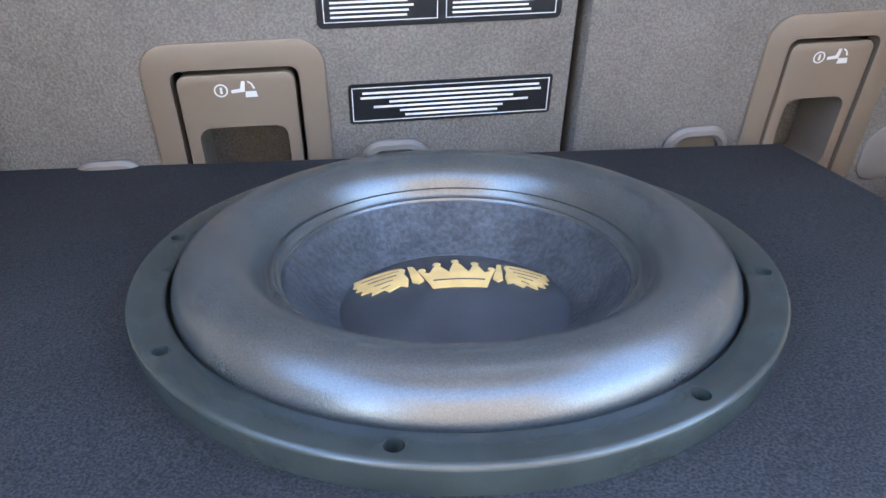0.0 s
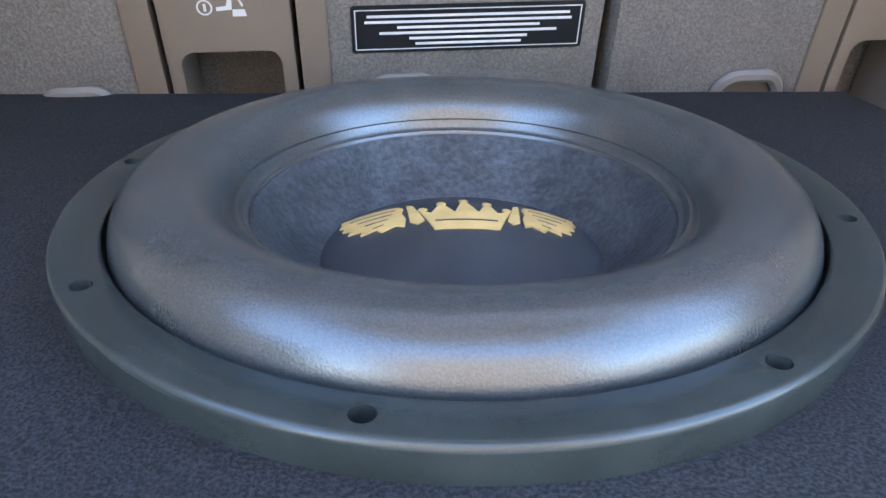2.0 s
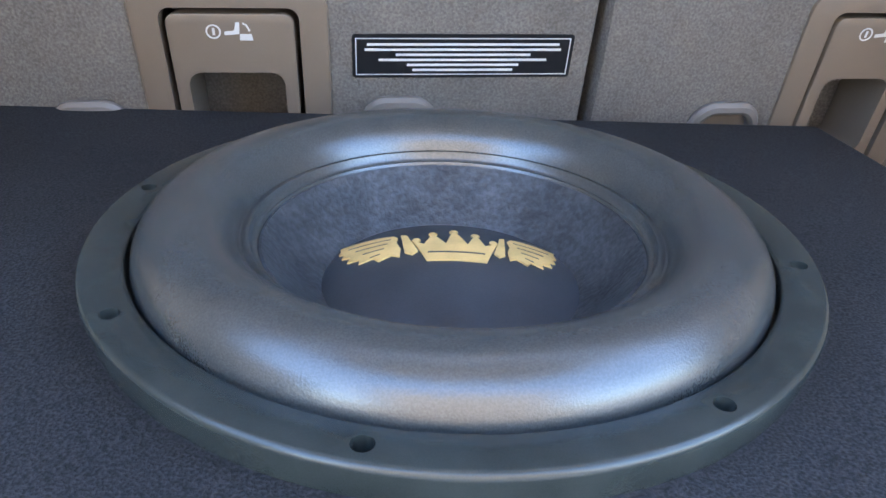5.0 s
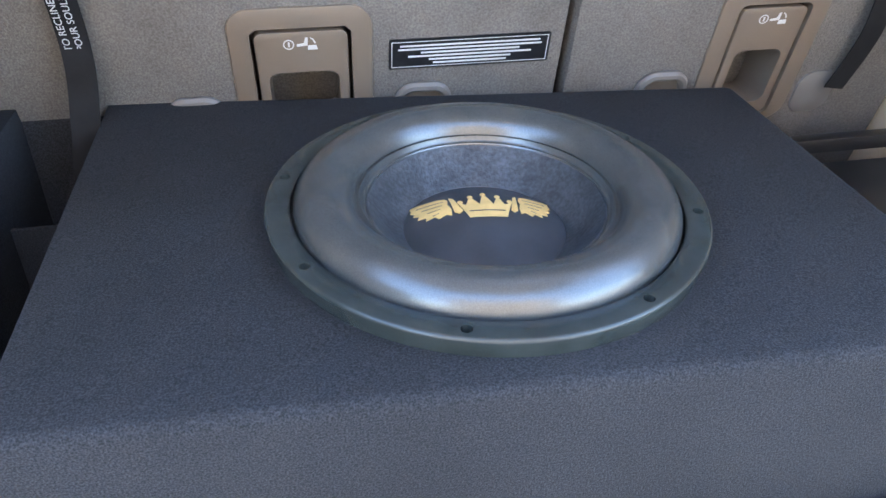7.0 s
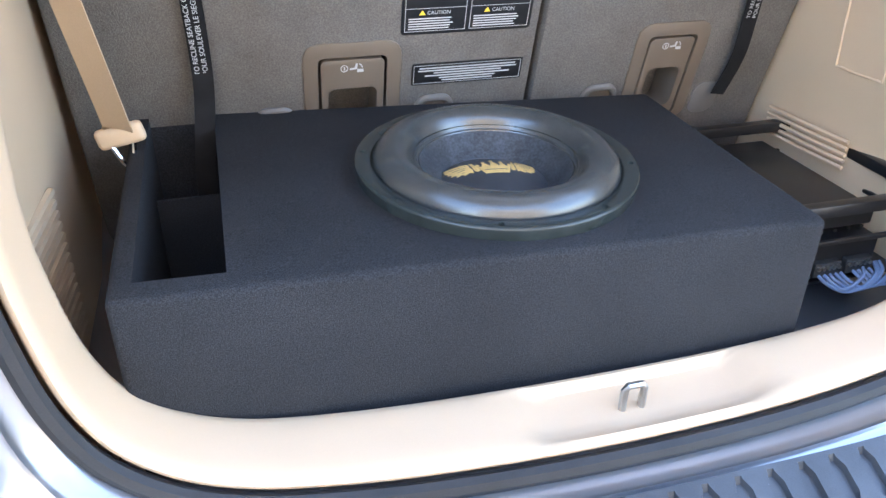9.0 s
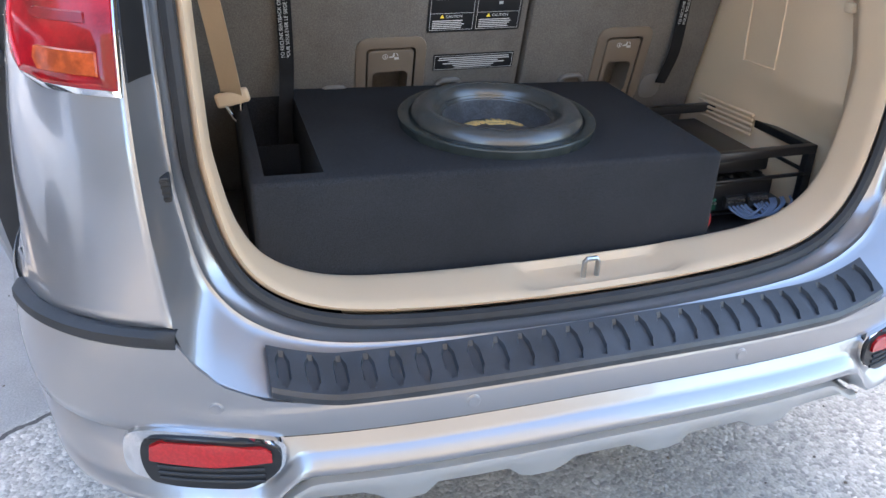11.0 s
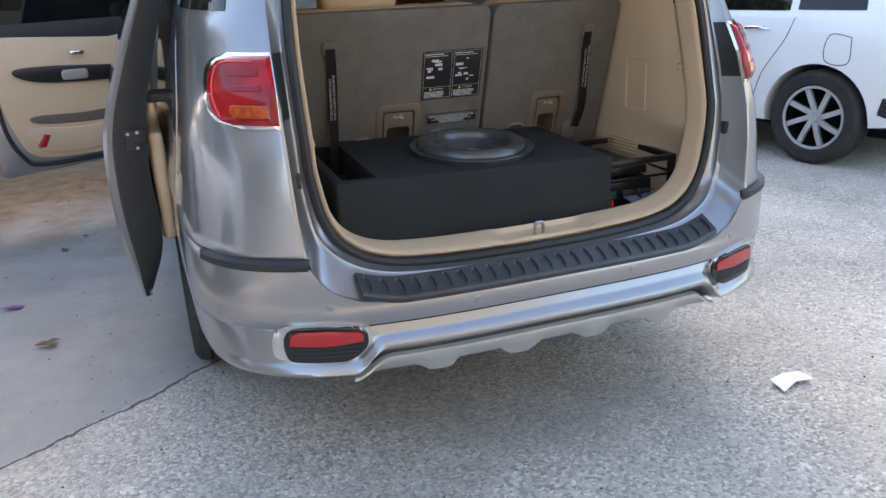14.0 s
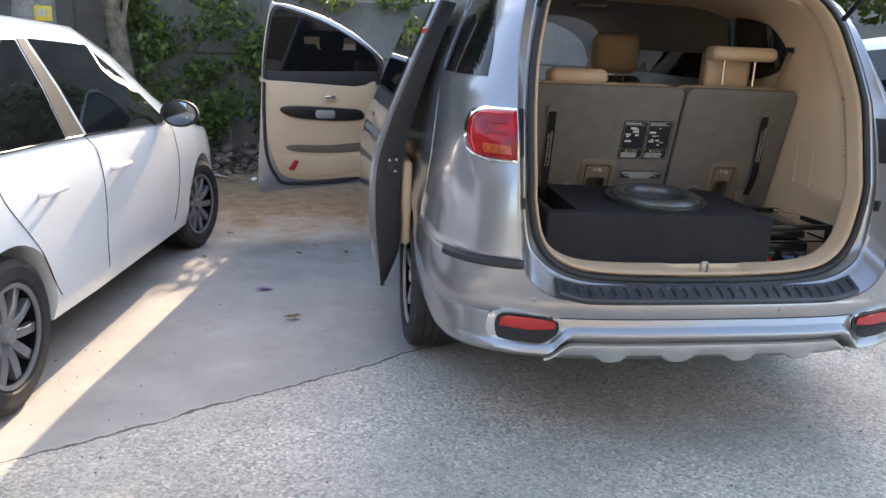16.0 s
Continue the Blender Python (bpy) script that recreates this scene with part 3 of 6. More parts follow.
def tail_lamp(sgn):
    k = 0.014 if sgn > 0 else 0.0
    lo = [(1.05, 0.711 + k), (1.25, 0.702 + k)]
    hi = [(1.076, 0.805), (1.081, 0.828), (1.092, 0.843), (1.11, 0.851), (1.14, 0.853), (1.17, 0.849), (1.20, 0.840), (1.222, 0.826), (1.233, 0.808), (1.238, 0.785)]
    lo_r = [(a, b - 0.002) for a, b in lo]
    hi_r = [(1.157 + (a - 1.157) * 1.10, b + 0.010) for a, b in hi]
    lamp = part("tail_lamp", lamp_grid(lo, hi, 1.077, 1.238, 14, 0.020, sgn), REDLENS, van, "red tail lamp lens", smooth=50)
    part("chrome_rim", lamp_grid(lo_r, hi_r, 1.068, 1.246, 14, 0.011, sgn), CHROME, lamp, "chrome lamp rim", smooth=50)
    part("indicator", lamp_grid([(1.06, 0.722 + k), (1.13, 0.719 + k)], [(1.090, 0.79), (1.096, 0.806), (1.11, 0.812), (1.125, 0.808), (1.131, 0.79)], 1.090, 1.131, 6, 0.0225, sgn), AMBER, lamp, "amber indicator lens")
    # light chambers, with the lens's dark reflection painted into their red
    for z in (1.165, 1.200):
        part("light_bar", lamp_grid([(1.0, 0.728 + k), (1.3, 0.728 + k)], [(z - 0.011, 0.79), (z - 0.004, 0.808), (z + 0.004, 0.808), (z + 0.011, 0.79)], z - 0.011, z + 0.011, 4, 0.0225, sgn), DARKRED, lamp, "dark red light chamber with painted reflection")
    part("light_guide", pipe([on_rear(sgn * u, z, 0.0205) for u, z in spline([(0.74, 1.226), (0.795, 1.226), (0.818, 1.208), (0.832, 1.17), (0.834, 1.13), (0.826, 1.095)], 5)], 0.003, 6), BRIGHTRED, lamp, "bright red light guide")
    near = [i for i, (u, z) in enumerate(CREASE) if sgn * u > 0.3 and 1.07 < z < 1.265]
    part("lamp_filler", sheet([[bowl(i, k, 0.004 if 0.44 < k < 0.97 else -0.004) for i in near] for k in (0.42, 0.45, 0.55, 0.65, 0.75, 0.85, 0.95, 0.99)]), BLACK, van, "black lamp filler panel")
    f = lambda a, z, out: on_body(sgn * a, z, out)
    part("bumper_strip", patch(f, angle_of(0.688, 0.73), 68, 0.712, 0.742, 22, 4, 0.012), RUBBER, van, "black rubber bumper strip")
    c = CX + sgn * (0.680 if sgn < 0 else 0.700)
    y0 = 0.095 if sgn < 0 else 0.108
    stop = part("bump_stop", rbox(c - 0.011, c + 0.011, y0, y0 + 0.05, 0.903, 0.943, 0.004), RUBBER, van, "black rubber tailgate stop")
    for q in range(4):
        part("rib", rbox(c - 0.010, c + 0.010, y0 - 0.002, y0 + 0.006, 0.908 + 0.009 * q, 0.912 + 0.009 * q, 0.001), BLACK, stop)


tail_lamp(-1)
tail_lamp(1)


def side_glass(sgn):
    edge = [(1.33, 55), (1.45, 57.5), (1.60, 65.5), (1.68, 70)]
    g = lambda k, z, out: on_body(sgn * lerp(interp(edge, z), 89.5, k), z, out)
    part("quarter_glass", patch(g, 0, 1, 1.345, 1.67, 10, 8, 0.005), GLASS, van, "dark tinted rear quarter window")
    f = lambda y, z, out: (CX + sgn * (interp(W_T, z) * (1 + 0.02 * max(y - 0.6, 0)) + out), y, z)
    part("side_window", patch(f, 0.98, 1.58, 1.345, 1.66, 6, 8, 0.004), GLASS, van, "dark tinted rear side window")


side_glass(-1)
side_glass(1)

# striker in its pocket on the sill
part("striker", pipe([(0.131, 0.128, 0.655), (0.131, 0.128, 0.694), (0.135, 0.128, 0.700), (0.154, 0.128, 0.700), (0.158, 0.128, 0.694), (0.158, 0.128, 0.655)], 0.005, 8), STEEL, van, "zinc plated steel latch striker")


def wheel(name, parent, at, radius, width, axis, rim_mat, spokes, label, twist=0.0, yaw=0.0, rim_frac=0.66):
    """A road wheel: tyre with grooves, rim and spokes. axis: +1 or -1, the side along x to which it faces."""
    m = Matrix.Translation(at) @ pose(0, 0, 0, 0, 0, yaw) @ pose(0, 0, 0, 0, 90 * axis, 0)
    w, R, rr = width / 2, radius, radius * rim_frac
    prof = [(rr, -w * 0.8), (rr + 0.02, -w), (R - 0.035, -w * 1.02), (R - 0.008, -w * 0.86)]
    for g in (-0.5, -0.17, 0.17, 0.5):
        prof += [(R, w * g - 0.008), (R - 0.008, w * g - 0.006), (R - 0.008, w * g + 0.006), (R, w * g + 0.008)]
    prof += [(R - 0.008, w * 0.86), (R - 0.035, w * 1.02), (rr + 0.02, w), (rr, w * 0.8)]
    tyre = part("wheel", lathe(prof, 64, m), TYRE, parent, label, smooth=30)
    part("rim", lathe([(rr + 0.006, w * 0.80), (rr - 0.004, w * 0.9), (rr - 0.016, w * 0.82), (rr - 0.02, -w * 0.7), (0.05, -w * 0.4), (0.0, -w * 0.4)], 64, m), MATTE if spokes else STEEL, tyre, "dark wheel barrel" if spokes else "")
    part("rim_lip", lathe([(rr + 0.008, w * 0.8), (rr + 0.004, w * 0.94), (rr - 0.014, w * 0.9), (rr - 0.016, w * 0.6)], 64, m), rim_mat, tyre, "machined rim lip")
    for k in range(spokes):
        a = 360 * k / spokes
        o = [(0.03, -0.022), (0.03, 0.022), (rr * 0.55, 0.018 + twist * 0.5), (rr - 0.008, 0.026 + twist), (rr - 0.008, -0.018 + twist), (rr * 0.55, -0.020 + twist * 0.5)]
        mm = m @ pose(0, 0, 0, 0, 0, a)
        part("spoke", prism(o, lambda p, q, d: mm @ Vector((p, q, w * 0.78 - d - 0.018 * (p < 0.05))), 0.03, 0.004), rim_mat, tyre)
    part("hub_cap", lathe([(0, w * 0.86), (0.03, w * 0.85), (0.036, w * 0.7), (0.036, 0)], 24, m), rim_mat, tyre)
    return tyre


ALLOY = mat("machined alloy", (0.6, 0.6, 0.61), 0.35, 0.55, var=0.06, scale=20)
wheel("wheel", van, (CX - 0.855, 1.14, 0.345), 0.345, 0.235, -1, ALLOY, 5, "black rear tyre on alloy rim")
wheel("wheel", van, (CX + 0.855, 1.14, 0.345), 0.345, 0.235, 1, ALLOY, 5, "black rear tyre on alloy rim")

# ---- speaker box ----
BX0, BX1, BY0, BY1, BZ = -0.450, 0.446, 0.203, 0.735, 0.8690


TILT_X = 0.024
SX, SY, SR = 0.0575, 0.4305, 0.2010


def box_z(x):
    return BZ - TILT_X * (x - 0.045)


sub_box = thing("subwoofer_box", (0.0, 0.47, 0.482), "black carpet covered subwoofer box with open slot port", "speaker box")
box_body = part("carpeted_body", rbox(BX0, BX1, BY0, BY1, 0.482, BZ, 0.010, 3), CARPET, sub_box, "black carpet covering")
cut(box_body, rbox(-0.424, -0.324, 0.238, 0.728, 0.52, 1.0, 0.0))
cut(box_body, lathe([(0, -0.2), (0.175, -0.2), (0.175, 0.3), (0, 0.3)], 64, Matrix.Translation((SX, SY, BZ))))
# the port's inner shade is put into this floor's colour
part("port_floor", rbox(-0.423, -0.325, 0.239, 0.727, 0.521, 0.527, 0.001), MATTE, sub_box, "port floor coloured dark for the shade inside")
part("port_divider", rbox(-0.423, -0.325, 0.60, 0.606, 0.53, 0.80, 0.002), CARPET, sub_box, "inner port panel edge")
for v in box_body.data.vertices:
    wx, wy = v.co.x + WO[box_body].x, v.co.y + WO[box_body].y
    if v.co.z > 0:
        v.co.z += -TILT_X * (wx - 0.045) + 0.025 * (wy - 0.43)
    if wy > 0.6:
        v.co.y -= 0.045 * max(wx + 0.3, 0)

# ---- subwoofer ----
SZ = box_z(SX)
SM = pose(SX, SY, SZ, 2.4, 0.8, 0)
woofer = thing("subwoofer", (SX, SY, SZ), "round black subwoofer with thick foam surround and gold crown emblem", "subwoofer")
fl = part("mounting_flange", lathe([(0.170, -0.02), (SR - 0.006, -0.02), (SR - 0.0035, 0.0), (SR, 0.0185)] + [(SR - 0.0032 + 0.0032 * math.cos(radians(15 * k)), 0.0193 + 0.0032 * math.sin(radians(15 * k))) for k in range(7)] + [(0.1800, 0.0225), (0.1782, 0.0210), (0.1778, 0.006), (0.1700, 0.006), (0.170, -0.02)], 160, SM), FLANGE, woofer, "dark cast metal mounting flange")
holes = bmesh.new()
for k in range(8):
    a = radians(162.8 + 45 * k)
    lathe([(0, -0.012), (0.0048, -0.012), (0.0048, 0.03), (0, 0.03)], 20, SM @ Matrix.Translation((0.1900 * math.cos(a), 0.1900 * math.sin(a), 0)), holes)
bmesh.ops.recalc_face_normals(holes, faces=holes.faces)
cut(fl, holes)
roll = [(0.1760, 0.004)]
for k in range(29):
    a = math.pi * 0.86 * k / 28
    roll.append((0.1480 + 0.0282 * math.cos(a), 0.013 + 0.0300 * math.sin(a) ** 0.9))
roll += [(0.1205, 0.0218), (0.1188, 0.0216), (0.1172, 0.0233), (0.1155, 0.0230), (0.1142, 0.0190), (0.1128, 0.0170), (0.1112, 0.0170), (0.1098, 0.0142)]
part("surround", lathe(roll, 160, SM), FOAM, woofer, "thick rounded foam surround", smooth=60)
part("cone", lathe([(0.1103, 0.0152), (0.1088, 0.0157), (0.1070, 0.0135), (0.100, 0.006), (0.090, -0.0055), (0.0775, -0.0145), (0.0755, -0.0175)], 160, SM), CONE, woofer, "pressed paper cone with mottled finish", smooth=60)
CAPR, CAPZ, CAPH = 0.0770, -0.0160, 0.0165


def cap_z(r):
    return CAPZ + CAPH * (1 - (r / CAPR) ** 2)


part("dust_cap", lathe([(CAPR + 0.002, CAPZ - 0.002), (CAPR + 0.001, CAPZ + 0.001)] + [(CAPR * (1 - k / 14), cap_z(CAPR * (1 - k / 14))) for k in range(15)], 128, SM), CAP, woofer, "black domed dust cap", smooth=60)

EMB = pose(0.003, 0.002, 0, 0, 0, -5)


def on_cap(a, b, d):
    p = EMB @ Vector((a * 1.07, b * 1.36, 0))
    return SM @ Vector((p.x, p.y, cap_z(math.hypot(p.x, p.y)) + 0.0011 - d))


def cap_shape(name, o, label):
    part(name, skin(o, lambda a, b, out: on_cap(a, b, -out), 0.0, 0.0018, 0.005), GOLD, woofer, label)


EY = 0.008
crown = [(-0.0165, -0.013), (0.0165, -0.013)]
for tx, tz, base in ((0.0225, 0.0085, 0.0175), (0.0125, 0.0165, 0.0085), (0.0, 0.021, -0.001), (-0.0125, 0.0165, -0.0115), (-0.0225, 0.0085, -0.020)):
    d = tx * 0.25
    crown += [(tx + 0.0012, tz - 0.003), (tx + 0.0026, tz), (tx + 0.001, tz + 0.0026), (tx - 0.001, tz + 0.0026), (tx - 0.0026, tz), (tx - 0.0012, tz - 0.003)]
    if tx > -0.02:
        crown.append((tx - 0.0055, 0.003))
cap_shape("crown_emblem", [(a, EY + b) for a, b in crown], "gold painted crown emblem")
FEATHERS = [(1.0, 0.92), (0.97, 0.78), (0.99, 0.62), (0.91, 0.56), (0.94, 0.40), (0.83, 0.36), (0.86, 0.19), (0.71, 0.20), (0.71, 0.04), (0.54, 0.13), (0.47, 0.0), (0.32, 0.13), (0.22, 0.05), (0.21, 0.32), (0.27, 0.60), (0.25, 0.82), (0.31, 0.97), (0.46, 1.0), (0.72, 0.97)]
HOOK = [(0.22, 0.98), (0.14, 0.92), (0.09, 0.62), (0.0, 0.18), (0.07, 0.08), (0.16, 0.18), (0.185, 0.50), (0.20, 0.75)]
for sgn, long in ((-1, 0.046), (1, 0.039)):
    for nm, o in (("wing_emblem", FEATHERS), ("wing_hook", HOOK)):
        o = [(sgn * (0.0215 + long * a), EY - 0.009 + 0.028 * b) for a, b in o]
        cap_shape(nm, o[::sgn], "gold painted wing emblem")
    for k in range(4):
        b0 = 0.80 - 0.19 * k
        line = [(sgn * (0.0215 + long * a), EY - 0.009 + 0.028 * b) for a, b in ((0.34 + 0.04 * k, b0 - 0.01), (0.88 - 0.10 * k, b0 - 0.08), (0.88 - 0.10 * k, b0 - 0.055), (0.34 + 0.04 * k, b0 + 0.005))]
        part("feather_line", skin(line[::sgn], lambda a, b, out: on_cap(a, b, -out), 0.0003, 0.001, 0.006), CAP, woofer, "dark line between feathers")
part("crown_line", skin([(-0.016, EY - 0.0065), (0.016, EY - 0.0065), (0.016, EY - 0.0055), (-0.016, EY - 0.0055)], lambda a, b, out: on_cap(a, b, -out), 0.0003, 0.001, 0.006), CAP, woofer, "dark line across crown band")

# ---- third row seatbacks ----
def on_seat(x, z, out=0.0):
    return (x, 0.705 - 0.29 * (z - 0.95) - out, z)


def seatback(x0, x1, lean, label, hollows=()):
    seat = thing("third_row_seat", ((x0 + x1) / 2, 0.75, 0.62), label, "car seat")
    o = rrect(x0, x1, 0.62, 1.312, 0.035, 5)
    place = lambda a, b, d: (a + lean * (b - 0.95), 0.705 - 0.29 * (b - 0.95) + d, b)
    bp = part("backrest_panel", prism(o, place, 0.075, 0.012), SEATCLOTH, seat, "grey cloth covered seat back panel")
    for hx0, hx1, hz0, hz1 in hollows:
        cut(bp, prism(rrect(hx0 + 0.010, hx1 - 0.010, hz0 + 0.006, hz1 - 0.010, 0.010), lambda a, b, d: on_seat(a, b, 0.02 - d), 0.093))
    o2 = rrect(x0 + 0.005, x1 - 0.005, 0.62, 1.318, 0.05, 5)
    part("backrest_cushion", prism(o2, lambda a, b, d: place(a, b, 0.076 + d), 0.09, 0.02), LEATHER, seat, "beige leather backrest cushion")
    return seat


seat_l = seatback(-0.535, 0.2195, 0.0, "grey cloth third row bench seat back with labels", [(-0.168, -0.026, 0.818, 0.986)])
seat_r = seatback(0.2275, 0.725, 0.0, "grey cloth third row single seat back", [(0.421, 0.547, 0.800, 0.985)])


def bars(lines, parent, place, name="text_bar"):
    """Unreadable print as plain bars: (a0, a1, b, height)."""
    bm_ = bmesh.new()
    for a0, a1, b, h in lines:
        prism([(a0, b), (a1, b), (a1, b + h), (a0, b + h)], place, 0.0004, 0, bm_)
    return part(name, bm_, INK, parent, "white printed text", smooth=0)


def seat_handle(x0, x1, z0, z1, parent, skew):
    px = lambda a, b: a + skew * (b - z1)
    out = lambda o: (lambda a, b, d: on_seat(px(a, b), b, o - d))
    frame_bm = prism(rrect(x0 - 0.010, x1 + 0.010, z0 - 0.006, z1 + 0.011, 0.026), out(0.004), 0.02, 0.003)
    fr = part("handle_bezel", frame_bm, BROWN, parent, "brown plastic handle bezel")
    cut(fr, prism(rrect(x0 + 0.014, x1 - 0.014, z0 + 0.006, z1 - 0.014, 0.010), out(0.02), 0.12))
    w = x1 - x0
    body_bm = prism(rrect(x0 + 0.0185, x1 - 0.0185, z0 + 0.008, z1 - 0.019, 0.009), out(0.0035), 0.07, 0.002)
    pad = part("release_handle", body_bm, BROWN, fr, "brown plastic seat release handle")
    zc = lerp(z0, z1, 0.58)
    cutb = prism(rrect(x0 + 0.030, x1 - 0.030, z0 + 0.026, zc, 0.012), out(0.02), 0.12)
    cut(pad, cutb)
    part("recess_floor", prism(rrect(x0 + 0.031, x1 - 0.031, z0 + 0.027, zc - 0.001, 0.008), out(-0.090), 0.004), BROWN, fr, "dark handle recess")
    ic = lerp(x0, x1, 0.40)
    zi = z1 - 0.034
    pl = lambda a, b, d: on_seat(px(a, b), b, 0.0043 - d)
    ringb = bmesh.new()
    for k in range(20):
        a, b = 2 * math.pi * k / 20, 2 * math.pi * (k + 1) / 20
        prism([(ic + r * math.cos(t), zi + r * math.sin(t)) for r, t in ((0.0062, a), (0.0062, b), (0.0049, b), (0.0049, a))], pl, 0.0005, 0, ringb)
    prism([(ic - 0.0008, zi - 0.003), (ic + 0.0012, zi - 0.003), (ic + 0.0012, zi + 0.003), (ic - 0.0008, zi + 0.003)], pl, 0.0005, 0, ringb)
    for o in ([(0.009, 0.000), (0.017, 0.001), (0.019, 0.008), (0.022, 0.008), (0.021, -0.002), (0.009, -0.003)], [(0.0215, -0.002), (0.031, -0.002), (0.032, -0.0075), (0.021, -0.0075)], [(0.0245, 0.008), (0.028, 0.006), (0.0305, 0.001), (0.029, 0.000), (0.027, 0.005), (0.0245, 0.0065)]):
        prism([(ic + a, zi + b) for a, b in o], pl, 0.0005, 0, ringb)
    part("fold_symbol", ringb, INK, fr, "white printed seat folding symbol", smooth=0)


seat_handle(-0.168, -0.026, 0.818, 0.986, seat_l, 0.0)
seat_handle(0.421, 0.547, 0.800, 0.985, seat_r, 0.0)

# warning labels
lab = part("small_warning_label", prism(rrect(0.003, 0.199, 0.910, 0.950, 0.003), lambda a, b, d: on_seat(a, b, 0.0012 - d), 0.0012), LABELBLACK, seat_l, "black warning label with white print")
rnd = random.Random(4)
bars([(0.006, 0.196, 0.9455, 0.0008), (0.006, 0.196, 0.9125, 0.0008), (0.006, 0.0068, 0.9125, 0.033), (0.1952, 0.196, 0.9125, 0.033)] + [(0.101 - w / 2, 0.101 + w / 2, 0.9395 - 0.0047 * k, 0.0022) for k, w in enumerate((0.170, 0.174, 0.12, 0.15, 0.10, 0.09))], lab, lambda a, b, d: on_seat(a, b, 0.0018 - d))
big = part("large_warning_label", prism(rrect(-0.020, 0.200, 1.003, 1.170, 0.006), lambda a, b, d: on_seat(a, b, 0.0012 - d), 0.0012), LABELBLACK, seat_l, "large black folding instructions label")
L = []
for c0, c1 in ((-0.014, 0.086), (0.094, 0.194)):
    L += [(c0, c1, 1.046, 0.0007), (c0, c1, 1.008, 0.0007), (c0, c0 + 0.0007, 1.008, 0.157), (c1, c1 + 0.0007, 1.008, 0.157), (c0, c1, 1.165, 0.0007)]
    L += [(c0 + 0.004, c0 + 0.07, 1.157, 0.003), (c0 + 0.004, c0 + 0.085, 1.151, 0.0018)]
    L += [(c0 + 0.006, c0 + 0.012 + rnd.uniform(0.06, 0.078), 1.0285 - 0.0042 * k, 0.0018) for k in range(5)]
    for k in range(9):
        a, b, w = c0 + rnd.uniform(0.005, 0.06), rnd.uniform(1.06, 1.14), rnd.uniform(0.008, 0.03)
        L.append((a, a + w, b, rnd.uniform(0.002, 0.009)))
bars(L, big, lambda a, b, d: on_seat(a, b, 0.0018 - d))


def lettering(text, size, place, name, parent, material, label):
    cu = bpy.data.curves.new("t", "FONT")
    cu.body, cu.size = text, size
    ob = new("t", cu)
    bpy.context.view_layer.update()
    me = bpy.data.meshes.new_from_object(ob.evaluated_get(bpy.context.evaluated_depsgraph_get()))
    bpy.data.objects.remove(ob)
    bm_ = bmesh.new()
    bm_.from_mesh(me)
    for v in bm_.verts:
        v.co = place(v.co.x, v.co.y)
    part(name, bm_, material, parent, label, smooth=0)


YELLOW = mat("yellow ink", (0.75, 0.55, 0.05), 0.5, var=0.05)
for c0 in (-0.014, 0.094):
    lettering("CAUTION", 0.0085, lambda a, b, c0=c0: Vector(on_seat(c0 + 0.036 + a, 1.036 + b, 0.0017)), "caution_lettering", big, INK, "white printed word caution")
    part("warning_triangle", prism([(c0 + 0.023, 1.0355), (c0 + 0.033, 1.0355), (c0 + 0.028, 1.0435)], lambda a, b, d: on_seat(a, b, 0.0018 - d), 0.0006), YELLOW, big, "yellow warning triangle", smooth=0)


def anchor_loop(x, z, parent, w=0.062):
    pts = [on_seat(x - w / 2, z - 0.03, 0.002), on_seat(x - w / 2 + 0.003, z - 0.012, 0.004), on_seat(x - w / 2 + 0.014, z - 0.001, 0.006), on_seat(x, z, 0.007), on_seat(x + w / 2 - 0.014, z - 0.001, 0.006), on_seat(x + w / 2 - 0.003, z - 0.012, 0.004), on_seat(x + w / 2, z - 0.03, 0.002)]
    part("anchor_bezel", pipe(spline(pts, 4), 0.0065, 8), SEATGREY, parent, "light grey plastic anchor bezel")
    part("anchor_recess", prism(rrect(x - w / 2 + 0.006, x + w / 2 - 0.006, z - 0.035, z - 0.006, 0.006), lambda a, b, d: on_seat(a, b, 0.002 - d), 0.004), BROWN, parent, "dark anchor recess")


SEATGREY = mat("grey plastic", (0.145, 0.134, 0.122), 0.5, bump=0.1, bscale=600, var=0.05)
anchor_loop(0.045, 0.886, seat_l)
anchor_loop(-0.227, 0.884, seat_l)
anchor_loop(0.362, 0.878, seat_r)

# pull straps
STRAPBLACK = mat("black webbing", (0.011, 0.011, 0.012), 0.85, spec=0.2, bump=0.5, bscale=1200, scale=30, var=0.2)
strap_l = part("pull_strap", pipe(spline([on_seat(-0.337, 1.20, 0.008), on_seat(-0.333, 1.12, 0.012), on_seat(-0.331, 0.97, 0.02), (-0.338, 0.668, 0.885), (-0.346, 0.655, 0.82), (-0.348, 0.648, 0.70)], 8), 0, flat=(0.0155, 0.0009, (1, 0, 0))), STRAPBLACK, None, "black webbing pull strap with white lettering hanging from seat", category="strap")
strap_r = part("pull_strap", pipe(spline([on_seat(0.600, 1.20, 0.008), on_seat(0.604, 1.12, 0.012), on_seat(0.618, 0.99, 0.016), on_seat(0.622, 0.92, 0.018), on_seat(0.610, 0.845, 0.016)], 8), 0, flat=(0.015, 0.0009, (1, 0, 0))), STRAPBLACK, None, "black webbing pull strap looped on seat back", category="strap")
